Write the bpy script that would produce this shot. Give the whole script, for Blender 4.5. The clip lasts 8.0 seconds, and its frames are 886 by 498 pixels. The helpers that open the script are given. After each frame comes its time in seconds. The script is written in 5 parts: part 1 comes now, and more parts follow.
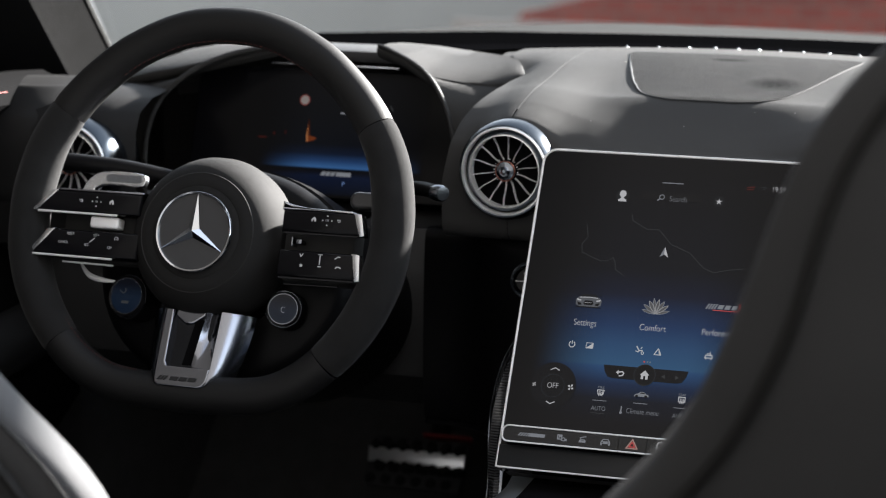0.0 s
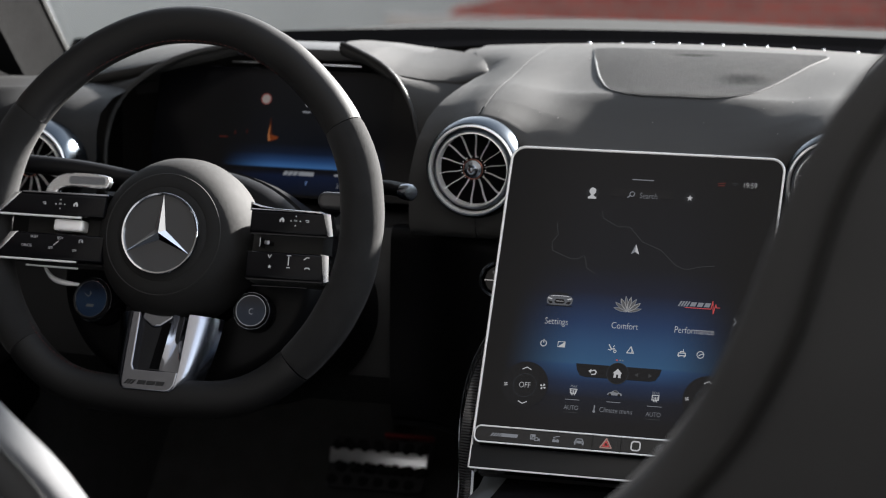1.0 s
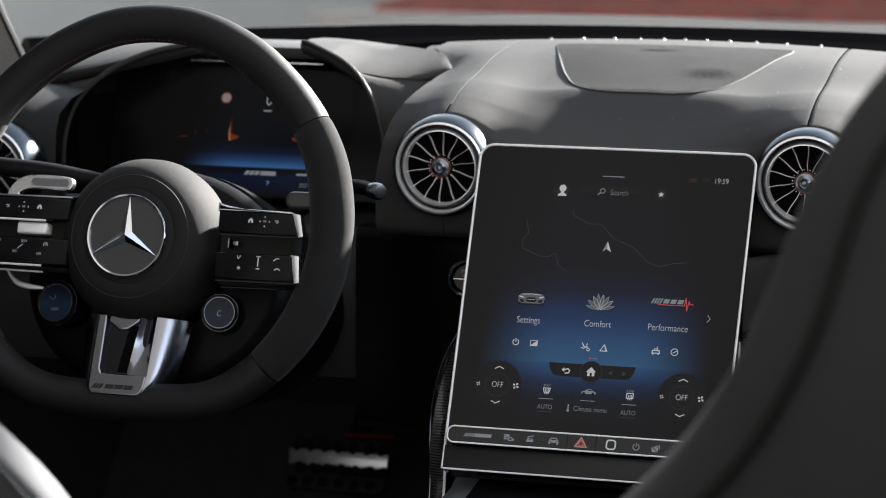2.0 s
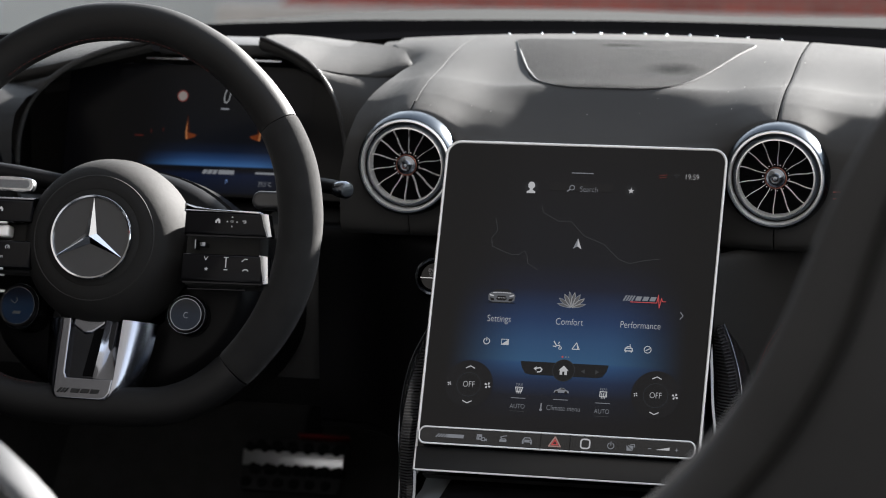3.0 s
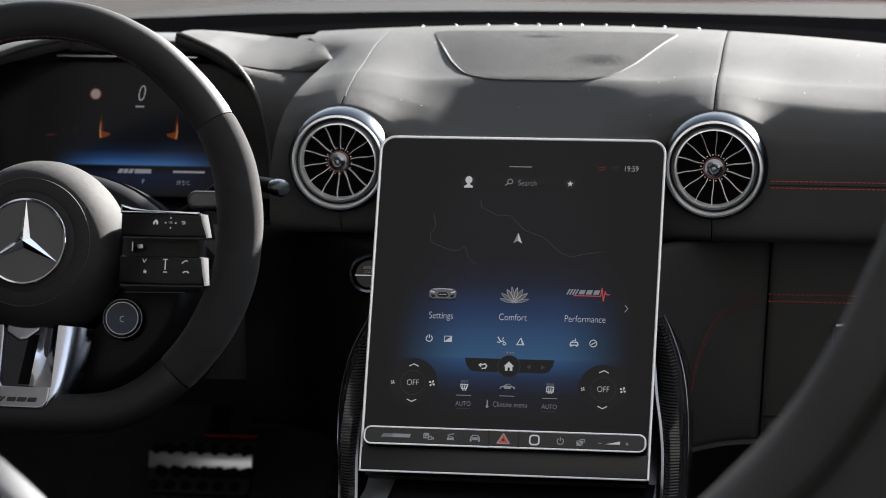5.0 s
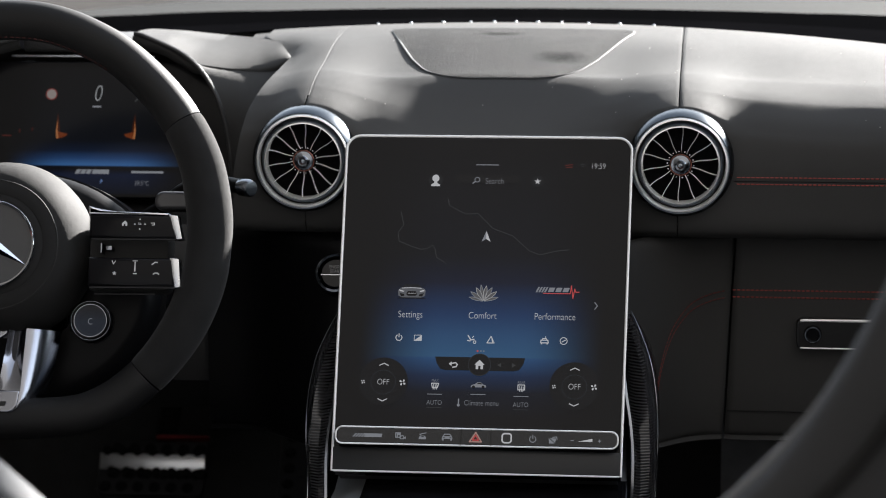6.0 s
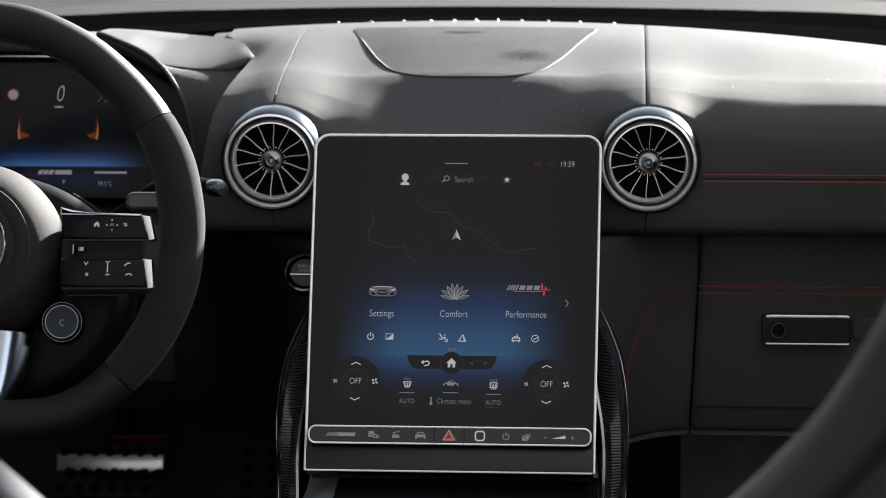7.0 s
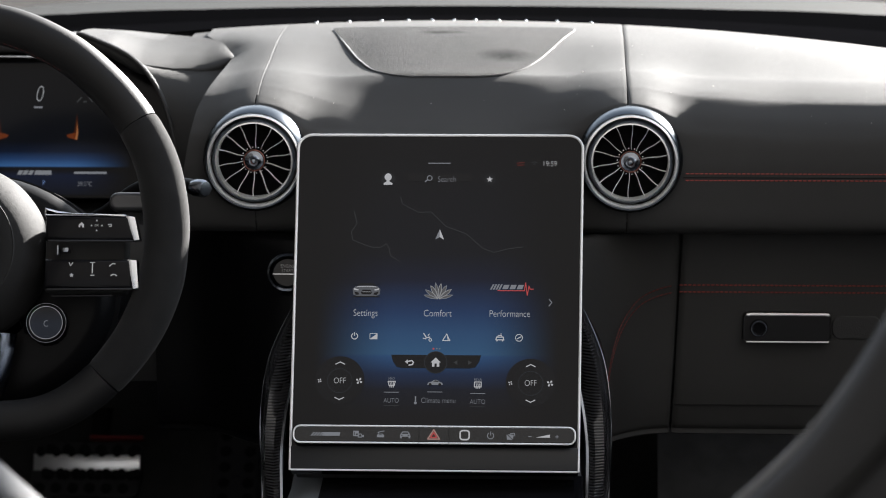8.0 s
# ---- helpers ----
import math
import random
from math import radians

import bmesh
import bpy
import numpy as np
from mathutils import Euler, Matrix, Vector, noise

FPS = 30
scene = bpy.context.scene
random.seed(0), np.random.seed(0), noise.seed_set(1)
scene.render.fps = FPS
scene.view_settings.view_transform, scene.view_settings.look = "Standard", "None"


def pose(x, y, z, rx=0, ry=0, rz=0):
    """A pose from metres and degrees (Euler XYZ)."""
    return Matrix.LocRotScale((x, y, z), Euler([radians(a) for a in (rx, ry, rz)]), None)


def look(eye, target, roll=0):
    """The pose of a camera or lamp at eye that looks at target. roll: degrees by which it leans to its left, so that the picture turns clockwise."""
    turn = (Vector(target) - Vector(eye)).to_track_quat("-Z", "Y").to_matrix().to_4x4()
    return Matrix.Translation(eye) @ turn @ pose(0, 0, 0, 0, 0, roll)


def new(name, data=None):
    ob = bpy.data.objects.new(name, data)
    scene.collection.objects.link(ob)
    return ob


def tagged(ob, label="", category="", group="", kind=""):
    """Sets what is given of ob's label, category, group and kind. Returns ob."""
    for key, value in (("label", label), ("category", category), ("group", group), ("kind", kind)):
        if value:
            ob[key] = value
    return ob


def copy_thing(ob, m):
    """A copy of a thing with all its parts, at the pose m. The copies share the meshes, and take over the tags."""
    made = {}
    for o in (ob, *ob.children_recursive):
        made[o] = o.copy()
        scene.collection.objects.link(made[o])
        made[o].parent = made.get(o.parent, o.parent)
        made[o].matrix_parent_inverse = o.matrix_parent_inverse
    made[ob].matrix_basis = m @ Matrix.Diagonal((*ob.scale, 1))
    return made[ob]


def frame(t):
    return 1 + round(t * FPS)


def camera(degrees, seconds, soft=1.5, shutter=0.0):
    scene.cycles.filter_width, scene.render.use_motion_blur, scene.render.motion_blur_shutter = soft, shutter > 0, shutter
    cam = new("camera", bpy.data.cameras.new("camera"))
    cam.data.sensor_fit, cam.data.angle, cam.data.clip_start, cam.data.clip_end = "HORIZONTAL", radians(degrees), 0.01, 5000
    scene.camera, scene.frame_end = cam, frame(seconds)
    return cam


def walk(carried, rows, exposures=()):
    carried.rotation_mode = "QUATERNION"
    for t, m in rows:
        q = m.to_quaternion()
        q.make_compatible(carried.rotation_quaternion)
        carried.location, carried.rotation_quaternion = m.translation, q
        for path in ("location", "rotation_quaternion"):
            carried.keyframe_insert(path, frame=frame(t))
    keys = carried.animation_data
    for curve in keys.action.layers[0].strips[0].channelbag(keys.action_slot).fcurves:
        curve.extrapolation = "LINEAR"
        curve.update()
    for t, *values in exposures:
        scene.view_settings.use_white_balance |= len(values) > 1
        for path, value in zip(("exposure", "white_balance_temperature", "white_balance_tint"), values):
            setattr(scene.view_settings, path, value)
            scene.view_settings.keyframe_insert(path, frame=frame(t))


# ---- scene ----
cam = camera(19.34, 8.0, soft=1.0)
cam.data.dof.use_dof = True
cam.data.dof.focus_distance = 2.14
cam.data.dof.aperture_fstop = 8.0
EXPOSURE = 3.52
# seconds, place, then degrees of yaw, pitch and roll
ROWS = [
    (0.0, 0.5569, -2.1052, 0.4515, 19.399, -9.060, -0.931),
    (0.5, 0.5365, -2.1025, 0.4520, 18.597, -9.109, -0.754),
    (1.0, 0.5151, -2.0978, 0.4514, 17.756, -9.145, -0.624),
    (1.5, 0.4913, -2.0955, 0.4517, 16.859, -9.196, -0.454),
    (3.0, 0.3994, -2.0841, 0.4530, 13.580, -9.413, -0.177),
    (3.5, 0.3645, -2.0827, 0.4545, 12.359, -9.510, -0.046),
    (4.0, 0.3311, -2.0812, 0.4561, 11.145, -9.605, 0.052),
    (4.5, 0.2978, -2.0815, 0.4570, 9.947, -9.671, 0.094),
    (6.0, 0.1939, -2.0874, 0.4622, 6.127, -9.899, 0.219),
    (6.5, 0.1657, -2.0917, 0.4640, 5.034, -9.954, 0.194),
    (7.0, 0.1398, -2.0963, 0.4657, 4.003, -10.004, 0.234),
    (7.5, 0.1211, -2.1003, 0.4675, 3.254, -10.044, 0.196),
    (8.0, 0.1105, -2.1021, 0.4688, 2.841, -10.076, 0.193),
]
walk(cam, [(t, pose(x, y, z, 0, 0, yaw) @ pose(0, 0, 0, pitch) @ pose(0, 0, 0, 0, roll) @ pose(0, 0, 0, 90))
           for t, x, y, z, yaw, pitch, roll in ROWS],
     [(0.0, EXPOSURE, 6600, 10), (8.0, EXPOSURE, 6600, 10)])

# ---- world and sun ----
SUN_HEIGHT, SUN_TURN = 23.5, 34.0      # degrees up; degrees from straight ahead towards the passenger's side
world = bpy.data.worlds.new("sky")
scene.world = world
world.use_nodes = True
wn = world.node_tree
sky = wn.nodes.new("ShaderNodeTexSky")
sky.sky_type, sky.sun_disc = "NISHITA", False
sky.sun_elevation, sky.sun_rotation = radians(SUN_HEIGHT), radians(SUN_TURN)
sky.dust_density, sky.ozone_density = 0.25, 0.3      # a hazy, whitish evening sky
haze = wn.nodes.new("ShaderNodeHueSaturation")
haze.inputs["Saturation"].default_value = 0.42
wn.links.new(sky.outputs["Color"], haze.inputs["Color"])
wn.links.new(haze.outputs["Color"], wn.nodes["Background"].inputs["Color"])
wn.nodes["Background"].inputs["Strength"].default_value = 0.082
sun = new("sun", bpy.data.lights.new("sun", "SUN"))
sun.data.energy, sun.data.angle, sun.data.color = 4.7, radians(2.5), (1.0, 0.975, 0.945)
sun_from = Vector((math.sin(radians(SUN_TURN)) * math.cos(radians(SUN_HEIGHT)),
                   math.cos(radians(SUN_TURN)) * math.cos(radians(SUN_HEIGHT)), math.sin(radians(SUN_HEIGHT))))
sun.matrix_world = look(sun_from * 20, (0, 0, 0))


# ---- materials ----
def material(name, colour, rough=0.5, metal=0.0, grain=0.0, grain_scale=400.0, vary=0.15, vary_scale=9.0,
             coat=0.0, sheen=0.0, cells=False, spec=0.5, rough_vary=0.08):
    """A surface with two scales of variation: soft blotches in colour and gloss, fine grain as relief."""
    m = bpy.data.materials.new(name)
    m.use_nodes = True
    n, l = m.node_tree.nodes, m.node_tree.links
    b = n["Principled BSDF"]
    b.inputs["Metallic"].default_value, b.inputs["Specular IOR Level"].default_value = metal, spec
    b.inputs["Coat Weight"].default_value, b.inputs["Coat Roughness"].default_value = coat, 0.06
    b.inputs["Sheen Weight"].default_value, b.inputs["Sheen Roughness"].default_value = sheen, 0.45
    place = n.new("ShaderNodeTexCoord")
    big = n.new("ShaderNodeTexNoise")
    big.inputs["Scale"].default_value, big.inputs["Detail"].default_value = vary_scale, 5
    l.new(place.outputs["Object"], big.inputs["Vector"])
    mix = n.new("ShaderNodeMix")
    mix.data_type = "RGBA"
    mix.inputs["A"].default_value = (*[c * (1 - vary) for c in colour], 1)
    mix.inputs["B"].default_value = (*[min(1, c * (1 + vary)) for c in colour], 1)
    l.new(big.outputs["Fac"], mix.inputs["Factor"])
    l.new(mix.outputs["Result"], b.inputs["Base Color"])
    ramp = n.new("ShaderNodeMapRange")
    ramp.inputs["To Min"].default_value, ramp.inputs["To Max"].default_value = max(0.02, rough - rough_vary), min(1, rough + rough_vary)
    l.new(big.outputs["Fac"], ramp.inputs["Value"])
    l.new(ramp.outputs["Result"], b.inputs["Roughness"])
    if grain:
        fine = n.new("ShaderNodeTexVoronoi" if cells else "ShaderNodeTexNoise")
        fine.inputs["Scale"].default_value = grain_scale
        l.new(place.outputs["Object"], fine.inputs["Vector"])
        bump = n.new("ShaderNodeBump")
        bump.inputs["Strength"].default_value, bump.inputs["Distance"].default_value = grain, 0.0006
        l.new(fine.outputs["Distance" if cells else "Fac"], bump.inputs["Height"])
        l.new(bump.outputs["Normal"], b.inputs["Normal"])
    return m


def glowing(name, colour, strength):
    """Something that gives off light by itself: a lit part of a screen or a symbol."""
    m = bpy.data.materials.new(name)
    m.use_nodes = True
    b = m.node_tree.nodes["Principled BSDF"]
    b.inputs["Base Color"].default_value = (0.004, 0.004, 0.005, 1)
    b.inputs["Roughness"].default_value, b.inputs["Specular IOR Level"].default_value = 0.14, 0.13
    b.inputs["Emission Color"].default_value, b.inputs["Emission Strength"].default_value = (*colour, 1), strength / 2 ** EXPOSURE
    return m


def screen_glow(name, stops, axis, low, high, strength, side=0.0, middle=0.0, shine=0.5, black=0.0):
    """A lit screen picture: colours that run along one axis and fade towards the sides, under black glass."""
    m = bpy.data.materials.new(name)
    m.use_nodes = True
    n, l = m.node_tree.nodes, m.node_tree.links
    b = n["Principled BSDF"]
    b.inputs["Base Color"].default_value, b.inputs["Roughness"].default_value = (0.004, 0.004, 0.005, 1), 0.12
    b.inputs["Specular IOR Level"].default_value = shine
    place, split = n.new("ShaderNodeTexCoord"), n.new("ShaderNodeSeparateXYZ")
    l.new(place.outputs["Object"], split.inputs["Vector"])
    span = n.new("ShaderNodeMapRange")
    span.inputs["From Min"].default_value, span.inputs["From Max"].default_value = low, high
    l.new(split.outputs[axis], span.inputs["Value"])
    ramp = n.new("ShaderNodeValToRGB")
    ramp.color_ramp.interpolation = "LINEAR"
    while len(ramp.color_ramp.elements) < len(stops):
        ramp.color_ramp.elements.new(0.5)
    for e, (p, c) in zip(ramp.color_ramp.elements, stops):
        e.position, e.color = p, (*c, 1)
    l.new(span.outputs["Result"], ramp.inputs["Fac"])
    out = ramp.outputs["Color"]
    if side:
        off = n.new("ShaderNodeMath")
        off.operation = "SUBTRACT"
        off.inputs[1].default_value = middle
        l.new(split.outputs["X"], off.inputs[0])
        far = n.new("ShaderNodeMath")
        far.operation = "ABSOLUTE"
        l.new(off.outputs[0], far.inputs[0])
        fade = n.new("ShaderNodeMapRange")
        fade.interpolation_type = "SMOOTHSTEP"
        fade.inputs["From Min"].default_value, fade.inputs["From Max"].default_value = side * 0.30, side
        fade.inputs["To Min"].default_value, fade.inputs["To Max"].default_value = 1, 0.0
        l.new(far.outputs[0], fade.inputs["Value"])
        mul = n.new("ShaderNodeMix")
        mul.data_type, mul.blend_type = "RGBA", "MULTIPLY"
        mul.inputs["Factor"].default_value = 1
        l.new(out, mul.inputs["A"])
        l.new(fade.outputs["Result"], mul.inputs["B"])
        out = mul.outputs["Result"]
    lift = n.new("ShaderNodeMix")
    lift.data_type, lift.blend_type = "RGBA", "ADD"
    lift.inputs["Factor"].default_value = 1
    lift.inputs["B"].default_value = (black, black, black * 1.05, 1)      # even grey glow added to the dark parts as a veil of haze
    l.new(out, lift.inputs["A"])
    out = lift.outputs["Result"]
    l.new(out, b.inputs["Emission Color"])
    b.inputs["Emission Strength"].default_value = strength / 2 ** EXPOSURE
    return m


def ribbed(name, colour, scale, rough=0.25, depth=0.6, axis="Z", coat=0.6):
    """Carbon weave: close diagonal ribs, dark and half glossy."""
    m = material(name, colour, rough, coat=coat)
    n, l = m.node_tree.nodes, m.node_tree.links
    b = n["Principled BSDF"]
    place, wave = n.new("ShaderNodeTexCoord"), n.new("ShaderNodeTexWave")
    wave.bands_direction = axis
    wave.inputs["Scale"].default_value, wave.inputs["Distortion"].default_value = scale, 0.4
    l.new(place.outputs["Object"], wave.inputs["Vector"])
    mix = n.new("ShaderNodeMix")
    mix.data_type = "RGBA"
    mix.inputs["A"].default_value, mix.inputs["B"].default_value = (*[c * 0.25 for c in colour], 1), (*[c * 2.2 for c in colour], 1)
    l.new(wave.outputs["Fac"], mix.inputs["Factor"])
    l.new(mix.outputs["Result"], b.inputs["Base Color"])
    bump = n.new("ShaderNodeBump")
    bump.inputs["Strength"].default_value, bump.inputs["Distance"].default_value = depth, 0.001
    l.new(wave.outputs["Fac"], bump.inputs["Height"])
    l.new(bump.outputs["Normal"], b.inputs["Normal"])
    return m


LEATHER = material("black leather", (0.038, 0.038, 0.0384), 0.66, grain=0.22, grain_scale=2200, cells=True, vary=0.16, vary_scale=14, spec=0.12)
# darker copy of the black leather; puts shade into the dashboard's outer end
LEATHER_DARK = material("smooth black leather", (0.011, 0.011, 0.0115), 0.62, grain=0.15, grain_scale=1400, cells=True, spec=0.14)
RIM_LEATHER = material("worn rim leather", (0.0068, 0.0068, 0.0071), 0.57, grain=0.16, grain_scale=1300, cells=True, spec=0.2, vary=0.25, vary_scale=25)
SUEDE = material("black suede", (0.013, 0.013, 0.0133), 0.95, grain=0.4, grain_scale=2800, sheen=0.06, spec=0.1, vary=0.35, vary_scale=60)
SUEDE_GREY = material("grey suede trim", (0.0068, 0.0068, 0.0070), 0.95, grain=0.8, grain_scale=700, sheen=0.0, vary=0.85, vary_scale=28, spec=0.06)
SEAT = material("dark grey seat leather", (0.055, 0.056, 0.0585), 0.74, grain=0.3, grain_scale=900, cells=True, vary=0.2, spec=0.10)
# paler than the seat leather: a highlight put into the colour
SEAT_LIT_EDGE = material("pale lit seat edge", (0.16, 0.16, 0.163), 0.5, grain=0.2, grain_scale=900)
HUB = material("airbag leather", (0.0120, 0.0120, 0.0122), 0.78, grain=0.26, grain_scale=2600, cells=True, spec=0.14, vary=0.2)
GRILLE = material("speaker grille cloth", (0.019, 0.019, 0.0192), 0.62, grain=0.8, grain_scale=1300, cells=True, vary=0.55, vary_scale=55, spec=0.05)
# trim kept almost black: the shade on doors and pillar flank is in its colour
TRIM_SHADED = material("black trim darkened for shade", (0.004, 0.004, 0.0043), 0.95, grain=0.4, grain_scale=500, cells=True, spec=0.02)
PIPING = material("raised seam piping", (0.036, 0.036, 0.037), 0.55, grain=0.2, grain_scale=900)
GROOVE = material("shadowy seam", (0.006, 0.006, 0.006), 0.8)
PLASTIC = material("black soft plastic", (0.018, 0.018, 0.019), 0.55, grain=0.3, grain_scale=1000, cells=True)
GLOSS = material("piano black", (0.006, 0.006, 0.007), 0.08, rough_vary=0.03, spec=0.22)
GLASS_BLACK = material("black display glass", (0.004, 0.004, 0.005), 0.07, rough_vary=0.02, spec=0.13)
SATIN = material("satin aluminium", (0.62, 0.64, 0.67), 0.24, 1.0, grain=0.05, grain_scale=900)
CHROME = material("chrome", (0.56, 0.585, 0.62), 0.10, 1.0, rough_vary=0.03)
DARK_CHROME = material("dark chrome", (0.23, 0.25, 0.28), 0.22, 1.0)
VENT_RING = material("satin vent ring", (0.88, 0.89, 0.91), 0.2, 0.6)
SILVER = material("silver frame", (0.80, 0.81, 0.83), 0.25, 0.3)
BLADE = material("silver vent blade", (0.85, 0.85, 0.87), 0.3, 0.5)
BEVEL = material("satin vent bevel", (0.24, 0.27, 0.31), 0.3, 1.0)
HOUSING = material("vent housing", (0.058, 0.070, 0.085), 0.24, 1.0, rough_vary=0.04)
CARBON = ribbed("carbon weave", (0.020, 0.020, 0.022), 130, coat=0.25, depth=0.4)
THREAD = material("red thread", (0.34, 0.055, 0.045), 0.6)
# the red thread in darker copies, shade put into the colour of lower stitching
THREAD_DIM = material("red thread dimmed for shade", (0.28, 0.045, 0.038), 0.7)
THREAD_RIM = material("shaded dark red thread for shade", (0.05, 0.008, 0.007), 0.85)
THREAD_DARK = material("dark red thread for shade", (0.14, 0.018, 0.016), 0.8)
ARM_BLACK = material("black button lacquer", (0.005, 0.005, 0.006), 0.14, rough_vary=0.04, spec=0.10)
# spoke metal darkened in colour as the shade inside the recess
RECESS_DARK = material("satin metal darkened for recess", (0.030, 0.032, 0.037), 0.25, 1.0)
COLUMN_BLACK = material("half-gloss black plastic", (0.0035, 0.0035, 0.004), 0.40, grain=0.1, spec=0.08)
SPOKE = material("satin spoke metal", (0.23, 0.24, 0.27), 0.18, 1.0, grain=0.02, grain_scale=900)
RUBBER = material("black rubber", (0.010, 0.010, 0.010), 0.8, grain=0.3, spec=0.2)
CARPET = material("black carpet", (0.060, 0.060, 0.060), 0.95, grain=1.0, grain_scale=700, vary=0.4, vary_scale=40)
PEDAL = material("dark pedal steel", (0.035, 0.035, 0.037), 0.45, 0.5, grain=0.3)
RED = material("red enamel", (0.20, 0.008, 0.010), 0.4)
PAINT = material("grey car paint", (0.036, 0.035, 0.034), 0.6, 0.0, coat=0.0, vary=0.08, spec=0.04)
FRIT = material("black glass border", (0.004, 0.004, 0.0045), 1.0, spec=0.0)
ASPHALT = material("grey asphalt", (0.055, 0.054, 0.052), 0.9, grain=0.5, grain_scale=60, vary=0.3, vary_scale=0.6)
WHITE = glowing("white symbol", (0.86, 0.88, 0.93), 0.45)
DIM = glowing("dim symbol", (0.7, 0.75, 0.85), 0.23)
FAINT = glowing("faint map line", (0.6, 0.65, 0.7), 0.045)
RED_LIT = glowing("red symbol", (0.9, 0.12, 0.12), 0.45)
PRINT = material("grey printed symbol", (0.5, 0.5, 0.52), 0.5)


def smudge(m, at, size):
    """A worn dark smudge with a ragged edge, somewhere on a cloth."""
    n, l = m.node_tree.nodes, m.node_tree.links
    b = n["Principled BSDF"]
    place, turn, ball = n.new("ShaderNodeTexCoord"), n.new("ShaderNodeMapping"), n.new("ShaderNodeTexGradient")
    ball.gradient_type = "SPHERICAL"
    turn.vector_type = "TEXTURE"
    turn.inputs["Location"].default_value, turn.inputs["Scale"].default_value = at, size
    l.new(place.outputs["Object"], turn.inputs["Vector"])
    l.new(turn.outputs["Vector"], ball.inputs["Vector"])
    rag = n.new("ShaderNodeTexNoise")
    rag.inputs["Scale"].default_value, rag.inputs["Detail"].default_value = 260, 6
    l.new(place.outputs["Object"], rag.inputs["Vector"])
    mul = n.new("ShaderNodeMath")
    mul.operation = "MULTIPLY"
    l.new(ball.outputs["Fac"], mul.inputs[0])
    l.new(rag.outputs["Fac"], mul.inputs[1])
    span = n.new("ShaderNodeMapRange")
    span.inputs["From Min"].default_value, span.inputs["From Max"].default_value = 0.05, 0.42
    span.inputs["To Max"].default_value = 0.8
    l.new(mul.outputs[0], span.inputs["Value"])
    mix = n.new("ShaderNodeMix")
    mix.data_type = "RGBA"
    mix.inputs["B"].default_value = (0.003, 0.003, 0.003, 1)
    l.new(b.inputs["Base Color"].links[0].from_socket, mix.inputs["A"])
    l.new(span.outputs["Result"], mix.inputs["Factor"])
    l.new(mix.outputs["Result"], b.inputs["Base Color"])
    gloss = n.new("ShaderNodeMapRange")
    gloss.inputs["To Min"].default_value, gloss.inputs["To Max"].default_value = 1.0, 0.1
    l.new(span.outputs["Result"], gloss.inputs["Value"])
    dull = n.new("ShaderNodeMath")
    dull.operation = "MULTIPLY"
    dull.inputs[1].default_value = b.inputs["Specular IOR Level"].default_value
    if b.inputs["Specular IOR Level"].links:
        l.new(b.inputs["Specular IOR Level"].links[0].from_socket, dull.inputs[1])
    l.new(gloss.outputs["Result"], dull.inputs[0])
    l.new(dull.outputs[0], b.inputs["Specular IOR Level"])


smudge(GRILLE, (0.052, 0.244, 0.228), (0.034, 0.024, 0.06))
smudge(GRILLE, (-0.011, 0.318, 0.240), (0.030, 0.010, 0.06))


# ---- builders ----
def weigh_normals(data):
    """Keep large flat faces flat between their rounded edges."""
    around = [[] for _ in data.vertices]
    for p in data.polygons:
        for v in p.vertices:
            around[v].append(p)
    limit, out = math.cos(radians(42)), []
    for p in data.polygons:
        for v in p.vertices:
            n = Vector((0, 0, 0))
            for q in around[v]:
                if q.normal.dot(p.normal) > limit:
                    n += q.normal * q.area
            out.append(n.normalized() if n.length > 0 else p.normal.copy())
    data.normals_split_custom_set(out)


def linked(name, bm, mat, smooth=True):
    bmesh.ops.recalc_face_normals(bm, faces=bm.faces)
    data = bpy.data.meshes.new(name)
    bm.to_mesh(data)
    bm.free()
    data.materials.append(mat)
    for p in data.polygons:
        p.use_smooth = smooth
    if smooth:
        data.set_sharp_from_angle(angle=radians(42))
        if len(data.polygons) < 500 and any(len(p.vertices) > 4 for p in data.polygons):
            weigh_normals(data)
    return data


def part(name, bm, mat, parent=None, label="", m=None, smooth=True):
    """One mesh object, under a thing or under a part of it."""
    ob = new(name, linked(name, bm, mat, smooth))
    ob.parent = parent
    if m is not None:
        ob.matrix_basis = m
    if label:
        ob["label"] = label
    return ob


def thing(name, label, category, m=None, group="", kind=""):
    ob = new(name)
    if m is not None:
        ob.matrix_basis = m
    return tagged(ob, label, category, group, kind)


def solid(name, bm, mat, label, category, group="", kind="", m=None):
    return tagged(part(name, bm, mat, None, "", m), label, category, group, kind)


def frame_of(origin, right, up):
    """A pose whose x runs to the right, y up along a face and z out of it towards the viewer."""
    x, y = Vector(right).normalized(), Vector(up).normalized()
    z = x.cross(y)
    return Matrix.Translation(origin) @ Matrix((x, y, z)).transposed().to_4x4()


def slab(outline, low, high, bevel=0.0, steps=2):
    """A flat outline in x and y, thickened from low to high along z, with rounded edges."""
    bm = bmesh.new()
    face = bm.faces.new([bm.verts.new((x, y, high)) for x, y in outline])
    top = bmesh.ops.extrude_face_region(bm, geom=[face])
    for v in [g for g in top["geom"] if isinstance(g, bmesh.types.BMVert)]:
        v.co.z = low
    if bevel:
        rim = [e for e in bm.edges if abs(e.verts[0].co.z - high) < 1e-7 and abs(e.verts[1].co.z - high) < 1e-7]
        bmesh.ops.bevel(bm, geom=rim, offset=bevel, segments=steps, affect="EDGES", profile=0.5)
    return bm


